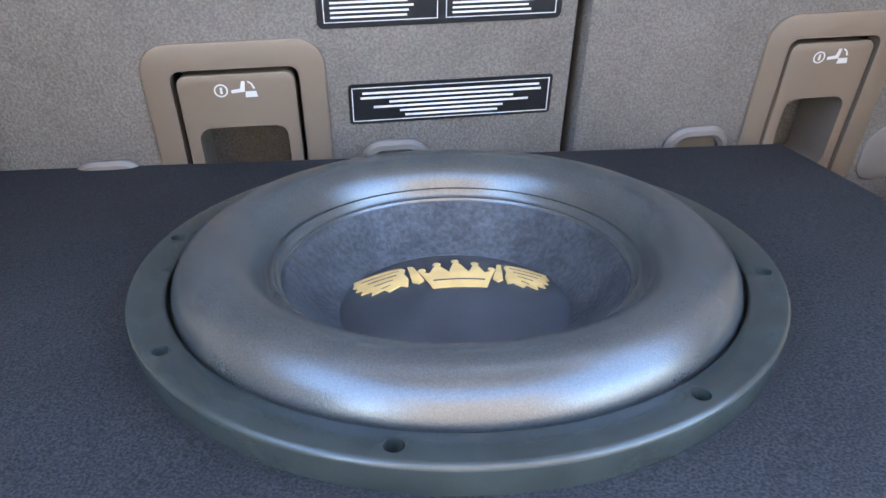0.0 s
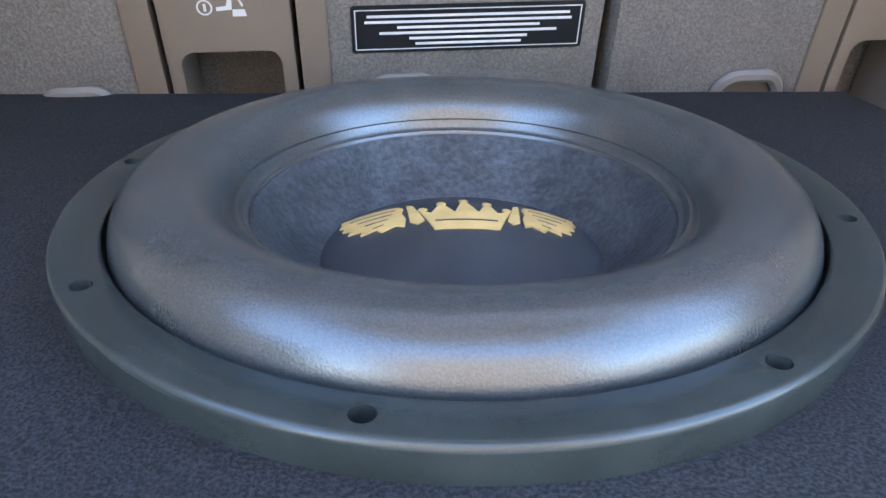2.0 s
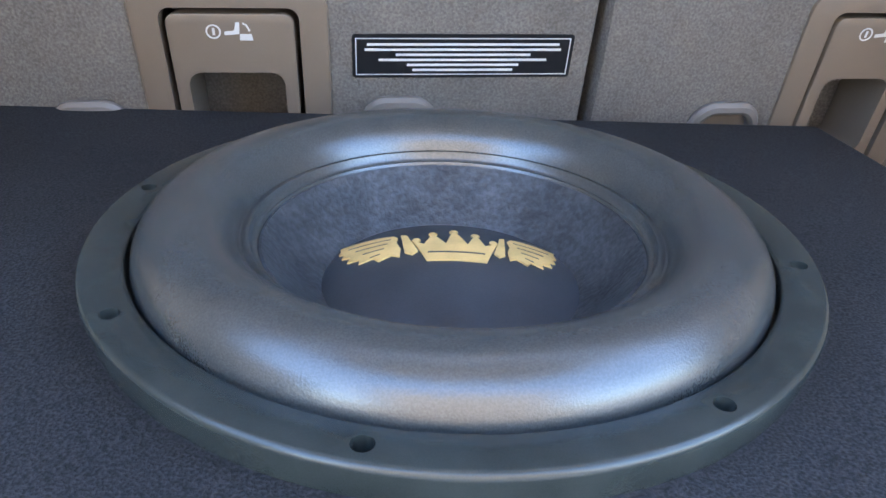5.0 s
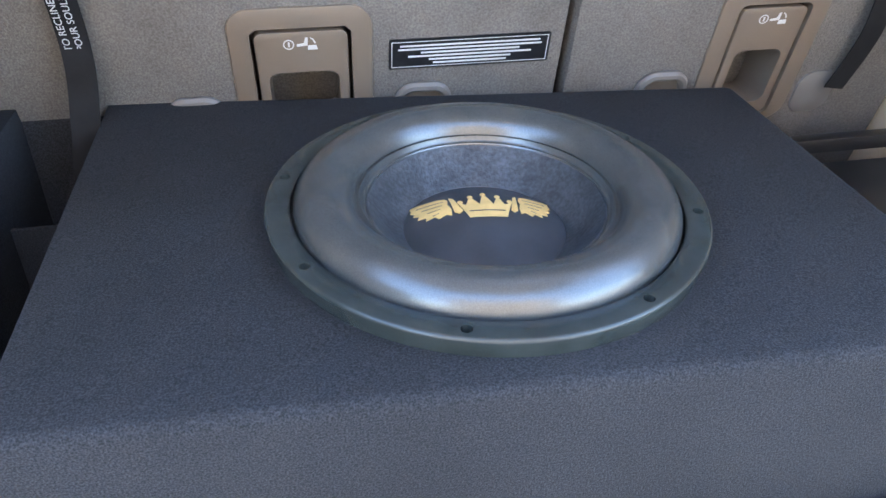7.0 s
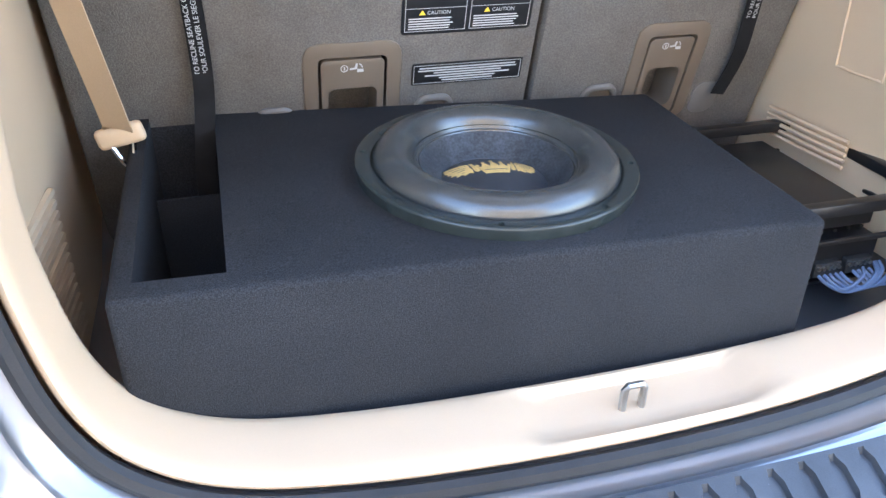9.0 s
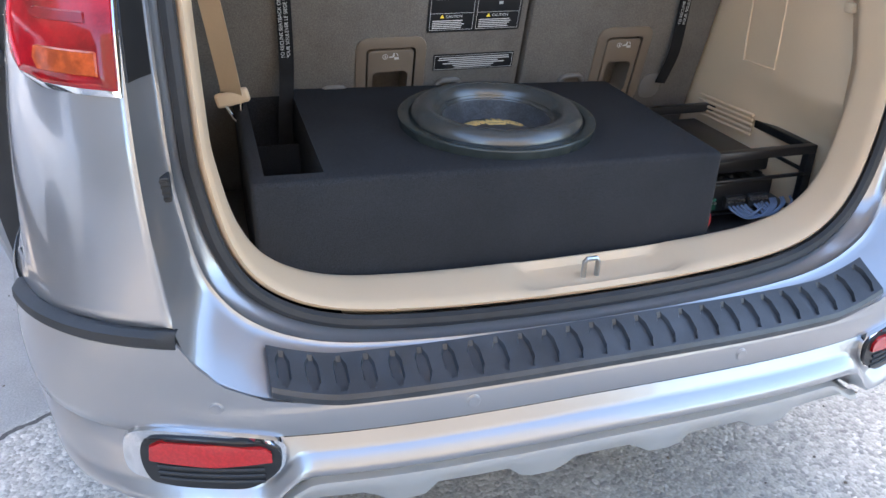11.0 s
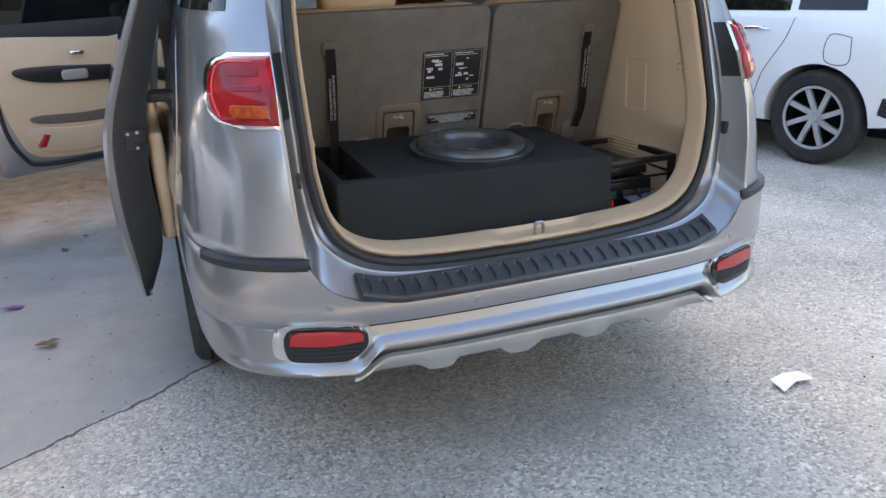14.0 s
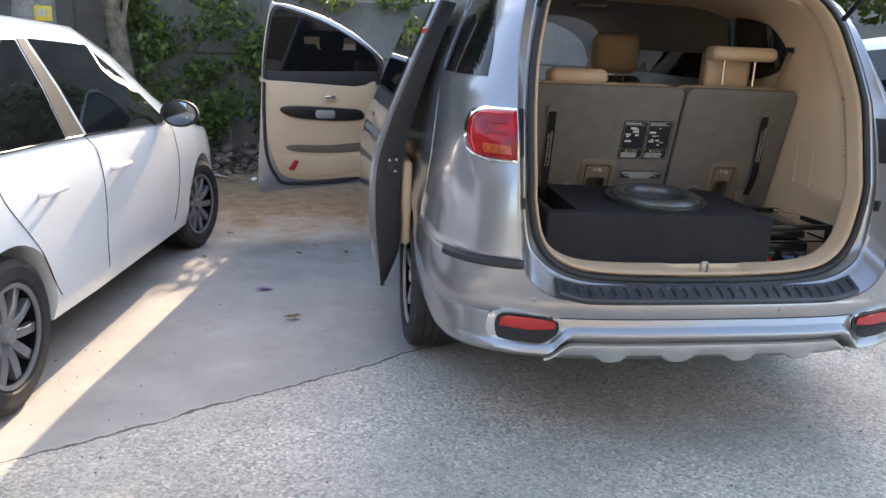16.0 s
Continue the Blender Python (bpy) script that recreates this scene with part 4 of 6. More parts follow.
for sx, st, z0 in ((-0.337, strap_l, 0.965), (0.602, strap_r, 1.0)):
    for off, words in ((-0.0035, "TO RECLINE SEATBACK ONLY"), (0.0085, "POUR SOULEVER LE SIEGE SEULE")):
        k = 0.03 if sx < 0 else 0.08
        lettering(words, 0.0105, lambda a, b, sx=sx, z0=z0, off=off, k=k: Vector(on_seat(sx + off - b + k * (1.19 - z0 - a) * 0.9, z0 + a, 0.0215 - 0.02 * max(0, (a + z0 - 1.0)) * 2)), "strap_lettering", st, INK, "white lettering")
    zt = 1.20
    part("strap_anchor", prism(rrect(sx - 0.026, sx + 0.026, zt - 0.02, zt + 0.025, 0.016), lambda a, b, d: on_seat(a, b, 0.007 - d), 0.012, 0.003), SEATCLOTH, seat_l if sx < 0 else seat_r, "grey plastic strap anchor")


def headrest(x0, x1, z0, z1, y, posts_to, label):
    h = thing("headrest", ((x0 + x1) / 2, y, z0), label, "headrest")
    part("cushion", rbox(x0, x1, y - 0.05, y + 0.05, z0, z1, 0.032, 4), LEATHER, h, "beige leather cushion")
    for x in (lerp(x0, x1, 0.28), lerp(x0, x1, 0.75)):
        if posts_to:
            part("post", pipe([(x, y + 0.01, posts_to), (x, y + 0.01, z0 + 0.02)], 0.006, 10), CHROME, h, "chrome post")
    return h


headrest(-0.335, -0.075, 1.300, 1.372, 0.76, None, "beige leather headrest pushed down on bench seat")
hr = headrest(0.368, 0.668, 1.425, 1.485, 0.75, 1.30, "beige leather headrest raised on chrome posts")
part("inner_pad", rbox(0.39, 0.60, 0.79, 0.84, 1.30, 1.45, 0.03, 3), LEATHER, hr)

# ---- equipment rack beside the box ----
rack = thing("equipment_rack", (0.61, 0.5, 0.482), "black steel frame rack holding amplifiers beside the box", "rack")
R0, R1, RY0, RY1, RZ = 0.458, 0.783, 0.325, 0.68, 0.798
for x in (R0 + 0.01, R1 - 0.01):
    for y in (RY0 + 0.01, RY1 - 0.01):
        part("post", rbox(x - 0.01, x + 0.01, y - 0.01, y + 0.01, 0.482, RZ - 0.02, 0.002), RACKBLACK, rack)
for z in (RZ, 0.735):
    t = 0.02 if z == RZ else 0.008
    part("rail", rbox(R0, R1, RY0, RY0 + t, z - t, z, 0.002), RACKBLACK, rack)
    part("rail", rbox(R0, R1, RY1 - t, RY1, z - t, z, 0.002), RACKBLACK, rack)
    part("rail", rbox(R0, R0 + t, RY0 + t, RY1 - t, z - t, z, 0.002), RACKBLACK, rack)
    part("rail", rbox(R1 - t, R1, RY0 + t, RY1 - t, z - t, z, 0.002), RACKBLACK, rack)
part("shelf", rbox(R0 + 0.02, R1 - 0.02, RY0 + 0.02, RY1 - 0.02, 0.642, 0.648, 0.001), RACKBLACK, rack)


def amplifier(x0, x1, y0, y1, z0, z1, label, terminals):
    a = thing("amplifier", ((x0 + x1) / 2, (y0 + y1) / 2, z0), label, "amplifier")
    part("case", rbox(x0, x1, y0, y1, z0, z1, 0.004), BLACK, a)
    for k in range(9 if terminals else 0):
        x = lerp(x0 + 0.01, x1 - 0.01, k / 8)
        part("fin", rbox(x - 0.003, x + 0.003, y0 + 0.03, y1 - 0.005, z1, z1 + 0.006, 0.001), RACKBLACK, a)
    if terminals:
        for k, (c, m_) in enumerate(((x0 + 0.012, REDLENS), (x0 + 0.05, GREENPCB), (x0 + 0.105, RUBBER), (x0 + 0.165, RUBBER))):
            blk = part("terminal_block", rbox(c, c + (0.03 if k < 2 else 0.05), y0 - 0.014, y0, z0 + 0.012, z0 + 0.038, 0.002), m_ if k == 1 else RUBBER, a, "screw terminal block")
            for j in range(3 if k < 2 else 5):
                xx = c + 0.005 + j * 0.0095
                part("terminal_screw", lathe([(0, -0.002), (0.0035, -0.002), (0.0035, 0.003), (0, 0.003)], 10, pose(xx, y0 - 0.0155, z0 + 0.030, 90)), STEEL, blk)
    return a


GREENPCB = mat("green connector", (0.02, 0.12, 0.07), 0.5)
BLUEWIRE = mat("blue cable", (0.20, 0.27, 0.42), 0.4, var=0.1)
REDWIRE = mat("red cable", (0.62, 0.02, 0.02), 0.4, var=0.1)
amp = amplifier(0.470, 0.700, 0.345, 0.64, 0.652, 0.718, "black car amplifier with wired screw terminals on rack shelf", True)
amplifier(0.47, 0.690, 0.36, 0.66, 0.7355, 0.765, "glossy black flat amplifier on upper rack level", False)
rnd = random.Random(2)
for k in range(9):
    x = 0.585 + (k % 5) * 0.0105 + (k // 5) * 0.066
    sag = rnd.uniform(0.02, 0.035)
    ex = x + rnd.uniform(0.03, 0.07)
    part("speaker_cable", pipe(spline([(x, 0.331, 0.668), (x + 0.004, 0.316, 0.662), (lerp(x, ex, 0.5), 0.308, 0.664 - sag * 0.5), (ex, 0.306, 0.660 - sag * 0.3), (ex + 0.03, 0.315, 0.668), (ex + 0.045, 0.34, 0.672)], 6), 0.003, 7), BLUEWIRE, None, "pale blue speaker cable hanging from amplifier terminals", category="cable", group="speaker cables")
for k in range(3):
    x = 0.500 + k * 0.012
    part("power_cable", pipe(spline([(x, 0.331, 0.668), (x, 0.314, 0.662), (x - 0.008, 0.304, 0.645), (x - 0.025, 0.306, 0.635), (x - 0.05, 0.33, 0.625)], 6), 0.0042, 7), REDWIRE, None, "red power cable hanging from amplifier terminal", category="cable", group="power cables")

# seat belt on the left trim
belt = thing("seat_belt", (-0.47, 0.6, 0.88), "beige seat belt webbing with metal tongue", "seat belt")
part("webbing", pipe(spline([(-0.53, 0.50, 1.55), (-0.495, 0.52, 1.25), (-0.458, 0.58, 0.96), (-0.455, 0.60, 0.915)], 6), 0, flat=(0.022, 0.001, (1, -0.5, 0))), LEATHER, belt, "beige webbing")
part("tongue_cover", rbox(-0.488, -0.418, 0.588, 0.606, 0.895, 0.926, 0.008, 3, turn=pose(0, 0, 0, 0, -14, -10)), BEIGE, belt, "beige plastic cover")
part("tongue", pipe([(-0.468, 0.595, 0.897), (-0.455, 0.592, 0.87), (-0.448, 0.590, 0.862), (-0.440, 0.590, 0.866), (-0.436, 0.594, 0.90)], 0.0035, 6), CHROME, belt, "chrome tongue")

# ---- van: doors, tailgate, inside ----
door_prof = spline([(-1.010, 0.355), (-1.050, 0.55), (-1.063, 0.75), (-1.050, 0.95), (-0.985, 1.15), (-0.888, 1.39), (-0.785, 1.63)], 6)
rows = []
for y, sh in ((0.950, 0.03), (0.945, 0.012), (0.955, 0.0), (1.2, 0.0), (1.6, 0.0), (1.98, 0.0), (1.99, 0.01)):
    rows.append([(x + sh, y, z) for x, z in door_prof])
slide = part("sliding_door", sheet(rows), PAINT, van, "silver sliding side door slid fully back")
inner = spline([(-0.985, 0.36), (-0.93, 0.50), (-0.915, 0.62), (-0.925, 0.80), (-0.905, 1.0), (-0.868, 1.15), (-0.80, 1.36), (-0.70, 1.62)], 6)
rows = []
n = len(door_prof)
inn = [inner[round(k * (len(inner) - 1) / (n - 1))] for k in range(n)]
for s, yy in ((0.0, 0.952), (0.25, 0.938), (0.6, 0.942), (1.0, 0.96), (1.0, 1.3), (1.0, 1.95)):
    rows.append([(lerp(a[0] + 0.028 * (s == 0), b[0], s), yy, lerp(a[1], b[1], s)) for a, b in zip(door_prof, inn)])
part("door_edge", sheet(rows), JAMB, slide, "dark painted door jamb edge")
part("door_window", sheet([[(x - 0.004, y, z) for x, z in door_prof if z > 1.19] for y in (1.03, 1.3, 1.6, 1.93)]), GLASS, slide, "tinted sliding door window")
part("door_trim", rbox(-0.915, -0.865, 0.985, 1.9, 0.54, 0.93, 0.02, 3), BEIGE, slide, "beige inner door trim")
part("latch", rbox(-0.985, -0.925, 0.932, 0.942, 0.885, 0.955, 0.004), RUBBER, slide, "door latch plate")
part("latch_jaw", rbox(-0.965, -0.93, 0.926, 0.934, 0.912, 0.922, 0.002), BLACK, slide)
for x, z in ((-0.975, 0.942), (-0.945, 0.945), (-0.95, 0.893)):
    part("latch_bolt", lathe([(0, 0.003), (0.005, 0.003), (0.006, 0.0), (0, 0)], 10, pose(x, 0.932, z, 90)), STEEL, slide)
part("reflector_dot", lathe([(0, 0.003), (0.012, 0.003), (0.013, 0.0), (0, 0)], 16, pose(-0.838, 0.94, 1.50, 90)), REDREF, slide, "round red reflector")
part("hinge_arm", rbox(-0.90, -0.80, 0.99, 1.12, 1.03, 1.06, 0.008), RUBBER, slide, "black sliding door hinge arm")


def on_door(a, z, out):
    """a runs along the front door from the hinge (0) to its free edge (0.93)."""
    dx, dy = -0.975, -0.22
    return (-0.845 + dx * a - 0.22 * -out * -1, 3.62 + dy * a - 0.975 * out, z)


fd_o = spline([(0.0, 0.42), (0.04, 0.385), (0.30, 0.345), (0.80, 0.315), (0.925, 0.31), (0.945, 0.40), (0.915, 0.90), (0.895, 1.30), (0.835, 1.655), (0.80, 1.675), (0.70, 1.67), (0.45, 1.60), (0.22, 1.49), (0.02, 1.34), (-0.02, 1.25), (-0.02, 0.9), (-0.01, 0.6)], 4, True)
fdoor = part("front_door", prism(fd_o, lambda a, b, d: on_door(a, b, -d), 0.05, 0.01), PAINT, van, "silver front door swung wide open")
win = spline([(0.05, 1.20), (0.40, 1.185), (0.78, 1.18), (0.865, 1.195), (0.84, 1.45), (0.795, 1.62), (0.70, 1.628), (0.45, 1.555), (0.22, 1.445), (0.06, 1.325)], 4, True)
part("window_frame", prism([(0.45 + (a - 0.45) * 1.055, 1.41 + (b - 1.41) * 1.10) for a, b in win], lambda a, b, d: on_door(a, b, 0.003 - d), 0.004), RUBBER, fdoor, "dark door window frame")
part("window_glass", prism(win, lambda a, b, d: on_door(a, b, 0.006 - d), 0.004), GLASS, fdoor, "dark tinted door window")
part("upper_trim", prism([(0.0, 1.115), (0.2, 1.10), (0.86, 1.135), (0.865, 1.20), (0.03, 1.215), (0.0, 1.25)], lambda a, b, d: on_door(a, b, 0.018 - d), 0.02, 0.004), RUBBER, fdoor, "dark grey upper door trim")
tr = spline([(0.02, 0.48), (0.30, 0.405), (0.60, 0.40), (0.74, 0.43), (0.80, 0.52), (0.86, 0.75), (0.862, 1.10), (0.845, 1.135), (0.2, 1.10), (0.02, 1.10)], 4, True)
part("door_card", prism(tr, lambda a, b, d: on_door(a, b, 0.032 - d), 0.03, 0.012), BEIGE, fdoor, "beige door card")
part("armrest", prism(spline([(0.13, 0.86), (0.3, 0.845), (0.6, 0.86), (0.735, 0.90), (0.75, 0.945), (0.6, 0.955), (0.3, 0.94), (0.15, 0.925)], 4, True), lambda a, b, d: on_door(a, b, 0.055 - d), 0.04, 0.012), BLACK, fdoor, "glossy black armrest panel")
part("pull_cup", prism(rrect(0.34, 0.49, 0.865, 0.925, 0.02), lambda a, b, d: on_door(a, b, 0.060 - d), 0.01, 0.003), SATIN, fdoor, "silver pull cup trim")
part("map_pocket", prism(spline([(0.08, 0.62), (0.4, 0.60), (0.68, 0.62), (0.69, 0.665), (0.4, 0.66), (0.08, 0.68)], 4, True), lambda a, b, d: on_door(a, b, 0.036 - d), 0.02, 0.003), BROWN, fdoor, "brown map pocket slot")
part("lower_panel", prism(spline([(0.08, 0.50), (0.35, 0.435), (0.58, 0.43), (0.70, 0.47), (0.74, 0.59), (0.4, 0.575), (0.08, 0.60)], 4, True), lambda a, b, d: on_door(a, b, 0.046 - d), 0.02, 0.01), BEIGE, fdoor, "beige lower door pocket")
part("inner_handle", rbox(-1.27, -1.19, 3.46, 3.49, 1.01, 1.035, 0.008, turn=pose(0, 0, 0, 0, 0, 12.7)), CHROME, fdoor, "chrome inner door handle")
part("warning_lamp", prism([(0.62, 0.545), (0.655, 0.475), (0.69, 0.475), (0.70, 0.49), (0.655, 0.555)], lambda a, b, d: on_door(a, b, 0.050 - d), 0.01, 0.002), REDREF, fdoor, "red door warning reflector")
part("door_rubber", pipe([on_door(a, b, 0.012) for a, b in spline([(0.0, 0.44), (0.3, 0.375), (0.7, 0.365), (0.80, 0.42), (0.87, 0.60), (0.885, 0.95), (0.873, 1.25)], 6)], 0.012, 6), RUBBER, fdoor, "black door rubber")

# front part of the van body: cabin sides, A pillars and roof, seen through and beside the openings
roof_o = [(u, z) for u, z in OUTER if z > 1.5]
roof_o.sort()
part("roof", sheet([[(CX + u * 1.02, y, z - dz) for u, z in roof_o] for y, dz in ((1.6, 0), (2.5, 0.0), (3.3, 0.02), (4.0, 0.16))]), PAINT, van, "silver roof panel")
for sgn in (-1, 1):
    part("sill_panel", sheet([[(CX + sgn * w, y, z) for z, w in ((0.28, 0.93), (0.36, 0.97), (0.48, 0.975), (0.56, 0.93))] for y in (1.6, 2.5, 3.4, 3.6)]), PAINT, van, "silver door sill")
    part("front_fender", sheet([[(CX + sgn * w * k, y, z * zk) for z, w in ((0.30, 0.95), (0.6, 0.985), (0.9, 0.95), (1.06, 0.86), (1.12, 0.4), (1.13, 0.0))] for y, k, zk in ((3.6, 1, 1), (4.2, 0.99, 0.97), (4.75, 0.93, 0.88), (5.05, 0.75, 0.75))]), PAINT, van, "silver front fender")
part("side_panel", sheet([[(CX + interp(W_T, z) * 1.02, y, z) for z in (0.5, 0.7, 0.9, 1.1, 1.3)] for y in (1.6, 2.5, 3.6)]), PAINT, van, "silver right side doors")
part("side_window", sheet([[(CX + interp(W_T, z) * 1.015, y, z) for z in (1.3, 1.4, 1.5, 1.6, 1.68)] for y in (1.62, 2.5, 3.3)]), GLASS, van, "dark tinted right side windows")
part("windscreen_pillar", pipe([(CX - 0.78, 3.95, 1.08), (CX - 0.70, 3.5, 1.45), (CX - 0.64, 3.2, 1.68)], 0.04, 8), BEIGE, van, "beige windscreen pillar trim")
part("windscreen_pillar", pipe([(CX + 0.78, 3.95, 1.08), (CX + 0.70, 3.5, 1.45), (CX + 0.64, 3.2, 1.68)], 0.04, 8), BEIGE, van, "beige windscreen pillar trim")
part("headliner", sheet([[(CX + u * 0.9, y, z - dz) for u, z in sorted([(u, z) for u, z in INNER if z > 1.45])] for y, dz in ((0.97, 0.0), (1.6, 0.0), (2.5, 0.0), (3.2, 0.02))]), HEADLINER, van, "beige grey roof lining")
part("dome_lamp", rbox(CX - 0.12, CX + 0.04, 1.45, 1.60, 1.655, 1.672, 0.006), SEATGREY, van, "grey roof lamp housing")
part("dashboard", rbox(CX - 0.75, CX + 0.75, 3.25, 3.95, 0.75, 1.08, 0.05, 3), RUBBER, van, "dark dashboard")
part("cabin_floor", rbox(CX - 0.92, CX + 0.92, 0.9, 3.9, 0.33, 0.36, 0), CARPET, van, "dark cabin floor")


def cabin_seat(x, y, label):
    s = thing("cabin_seat", (x, y, 0.36), label, "car seat")
    part("backrest", rbox(x - 0.25, x + 0.25, y - 0.07, y + 0.07, 0.6, 1.285, 0.06, 4, turn=pose(0, 0, 0, 10, 0, 0)), LEATHER, s)
    part("seat_cushion", rbox(x - 0.25, x + 0.25, y, y + 0.5, 0.5, 0.68, 0.06, 4), LEATHER, s)
    part("seat_base", rbox(x - 0.2, x + 0.2, y + 0.05, y + 0.4, 0.36, 0.52, 0.02), RUBBER, s)
    part("headrest", rbox(x - 0.125, x + 0.125, y - 0.14, y - 0.03, 1.325, 1.54, 0.05, 4), LEATHER, s, "leather headrest")
    part("headrest_post", pipe([(x - 0.06, y - 0.08, 1.24), (x - 0.06, y - 0.08, 1.36)], 0.006, 8), CHROME, s)
    part("headrest_post", pipe([(x + 0.06, y - 0.08, 1.24), (x + 0.06, y - 0.08, 1.36)], 0.006, 8), CHROME, s)
    return s


cs = cabin_seat(-0.32, 1.75, "beige leather second row captain seat")
for x, y in ((0.29, 1.75), (0.62, 1.75 + 1.0), (-0.35, 2.75)):
    copy_thing(cs, Matrix.Translation((x, y, 0.36)))

# open tailgate overhead
gate = part("tailgate", rbox(CX - 0.68, CX + 0.68, -0.66, 0.48, 2.11, 2.19, 0.03, 3, turn=pose(0, 0, 0, -26, 0, 0)), PAINT, van, "silver tailgate raised overhead")
part("gate_trim", rbox(CX - 0.60, CX + 0.60, -0.66, 0.36, 2.075, 2.105, 0.01, 2, turn=pose(0, 0, 0, -26, 0, 0)), BEIGE, gate, "beige tailgate inner trim")
for sgn in (-1, 1):
    part("gas_strut", pipe([(CX + sgn * 0.60, 0.36, 1.60), (CX + sgn * 0.555, -0.50, 2.245)], 0.011, 10), BLACK, van, "black gas strut")

MIRROR = mat("mirror glass", (0.16, 0.20, 0.26), 0.04, 1.0, var=0.02)


# ---- other cars ----
def parked_car(name, at, heading, L, stations, paint, label, windows, wheels, wheel_r, spokes, rim, extras):
    """Stations run from the tail (0) to the nose: s, bottom, waist, top, half width, half width at the top."""
    m = Matrix.Translation(at) @ pose(0, 0, 0, 0, 0, heading)
    car = thing(name, at, label, "car")
    zs = lambda s, k: float(np.interp(s, [q[0] for q in stations], [q[k] for q in stations]))

    def ringpts(s):
        zb, zw, zt, w, wt = (zs(s, k) for k in range(1, 6))
        half = [(w * 0.80, zb), (w * 0.955, zb + 0.03), (w * 0.985, zb + 0.12), (w, lerp(zb, zw, 0.5)), (w * 0.992, lerp(zb, zw, 0.72)), (w * 0.965, zw - 0.03), (w * 0.945, zw), (lerp(w * 0.945, wt, 0.5) + 0.012, lerp(zw, zt - 0.07, 0.5)), (wt, zt - 0.07), (wt * 0.93, zt - 0.025), (wt * 0.7, zt - 0.003), (0, zt)]
        return [(-x, s, z) for x, z in half[:-1]] + [(x, s, z) for x, z in half[::-1]]
    ss = sorted({round(v, 4) for q in range(len(stations) - 1) for v in np.linspace(stations[q][0], stations[q + 1][0], 5)})
    bm_ = sheet([ringpts(s) for s in ss])
    bm_.verts.ensure_lookup_table()
    k = len(ringpts(0))
    vs = bm_.verts[:]
    bm_.faces.new(vs[:k])
    bm_.faces.new(vs[-k:])
    for i in range(len(ss) - 1):
        bm_.faces.new((vs[i * k], vs[i * k + k - 1], vs[(i + 1) * k + k - 1], vs[(i + 1) * k]))
    bmesh.ops.recalc_face_normals(bm_, faces=bm_.faces)
    bmesh.ops.transform(bm_, matrix=m, verts=bm_.verts)
    shell = part("body", bm_, paint, car, smooth=40)
    for s in wheels:
        cb = lathe([(0, -1.5), (wheel_r + 0.045, -1.5), (wheel_r + 0.045, 1.5), (0, 1.5)], 40, m @ Matrix.Translation((0, s, wheel_r)) @ pose(0, 0, 0, 0, 90, 0))
        bmesh.ops.recalc_face_normals(cb, faces=cb.faces)
        cut(shell, cb)

    def side(sgn):
        def f(s, z, out):
            zw, zt, w, wt = zs(s, 2), zs(s, 3), zs(s, 4), zs(s, 5)
            zb = zs(s, 1)
            x = float(np.interp(z, [zb, zb + 0.12, lerp(zb, zw, 0.5), lerp(zb, zw, 0.72), zw - 0.03, zw, lerp(zw, zt - 0.07, 0.5), zt - 0.07], [w * 0.9, w * 0.985, w, w * 0.992, w * 0.965, w * 0.945, lerp(w * 0.945, wt, 0.5) + 0.012, wt]))
            return m @ Vector((sgn * (x + out), s, z))
        return f

    def side_shape(nm, o, sgn, out, depth, material, lab_, parent=car, bevel=0.0):
        """An outline on the side, laid over its curve."""
        tmp = skin(o, side(sgn), out, depth, 0.15)
        return part(nm, tmp, material, parent, lab_)
    for sgn in (-1, 1):
        for o, material, nm, lab_ in windows:
            side_shape(nm, o, sgn, 0.004, 0.008, material, lab_)
        for s in wheels:
            fx = zs(s, 4) - 0.11
            wheel("wheel", car, m @ Vector((sgn * fx, s, wheel_r)), wheel_r, 0.20, sgn, rim, spokes, "black tyre on alloy rim", twist=extras.get("twist", 0.03), yaw=heading + (extras.get("steer", 0) if s == wheels[-1] else 0))
        if "belt" in extras:
            part("belt_moulding", pipe([side(sgn)(a, b, 0.004) for a, b in spline(extras["belt"], 6)], 0.007, 6), CHROME, shell, "chrome window moulding")
        for pts in extras.get("seams", ()):
            part("door_gap", pipe([side(sgn)(a, b, -0.0005) for a, b in spline(pts, 6)], 0.003, 5), MATTE, shell, "door gap")
        for hs, hz in extras.get("handles", ()):
            part("door_handle", pipe([side(sgn)(hs - 0.09, hz, 0.0), side(sgn)(hs - 0.08, hz + 0.004, 0.03), side(sgn)(hs, hz + 0.008, 0.038), side(sgn)(hs + 0.08, hz + 0.004, 0.03), side(sgn)(hs + 0.09, hz, 0.0)], 0.0125, 8), extras["handle_mat"], car, "door handle")
        if "mirror" in extras:
            ms, mz = extras["mirror"]
            px, py, pz = side(sgn)(ms, mz, 0.0)
            c = m.inverted() @ Vector((px, py, pz))
            mir = part("door_mirror", lathe([(0.0, 0.06), (0.05, 0.055), (0.085, 0.03), (0.098, 0.0), (0.098, -0.02), (0.0, -0.02)], 24, m @ Matrix.Translation((c.x + sgn * 0.12, ms + 0.02, mz + 0.06)) @ pose(0, 0, 0, -90, 0, 0) @ Matrix.Diagonal((1.12, 0.80, 1.3, 1))), paint, car, "door mirror housing")
            part("mirror_glass", lathe([(0, 0.002), (0.084, 0.002), (0.09, 0.0), (0, 0)], 24, m @ Matrix.Translation((c.x + sgn * 0.12, ms - 0.008, mz + 0.06)) @ pose(0, 0, 0, 90, 0, 0) @ Matrix.Diagonal((1.12, 0.80, 1, 1))), MIRROR, mir, "blue tinted mirror glass")
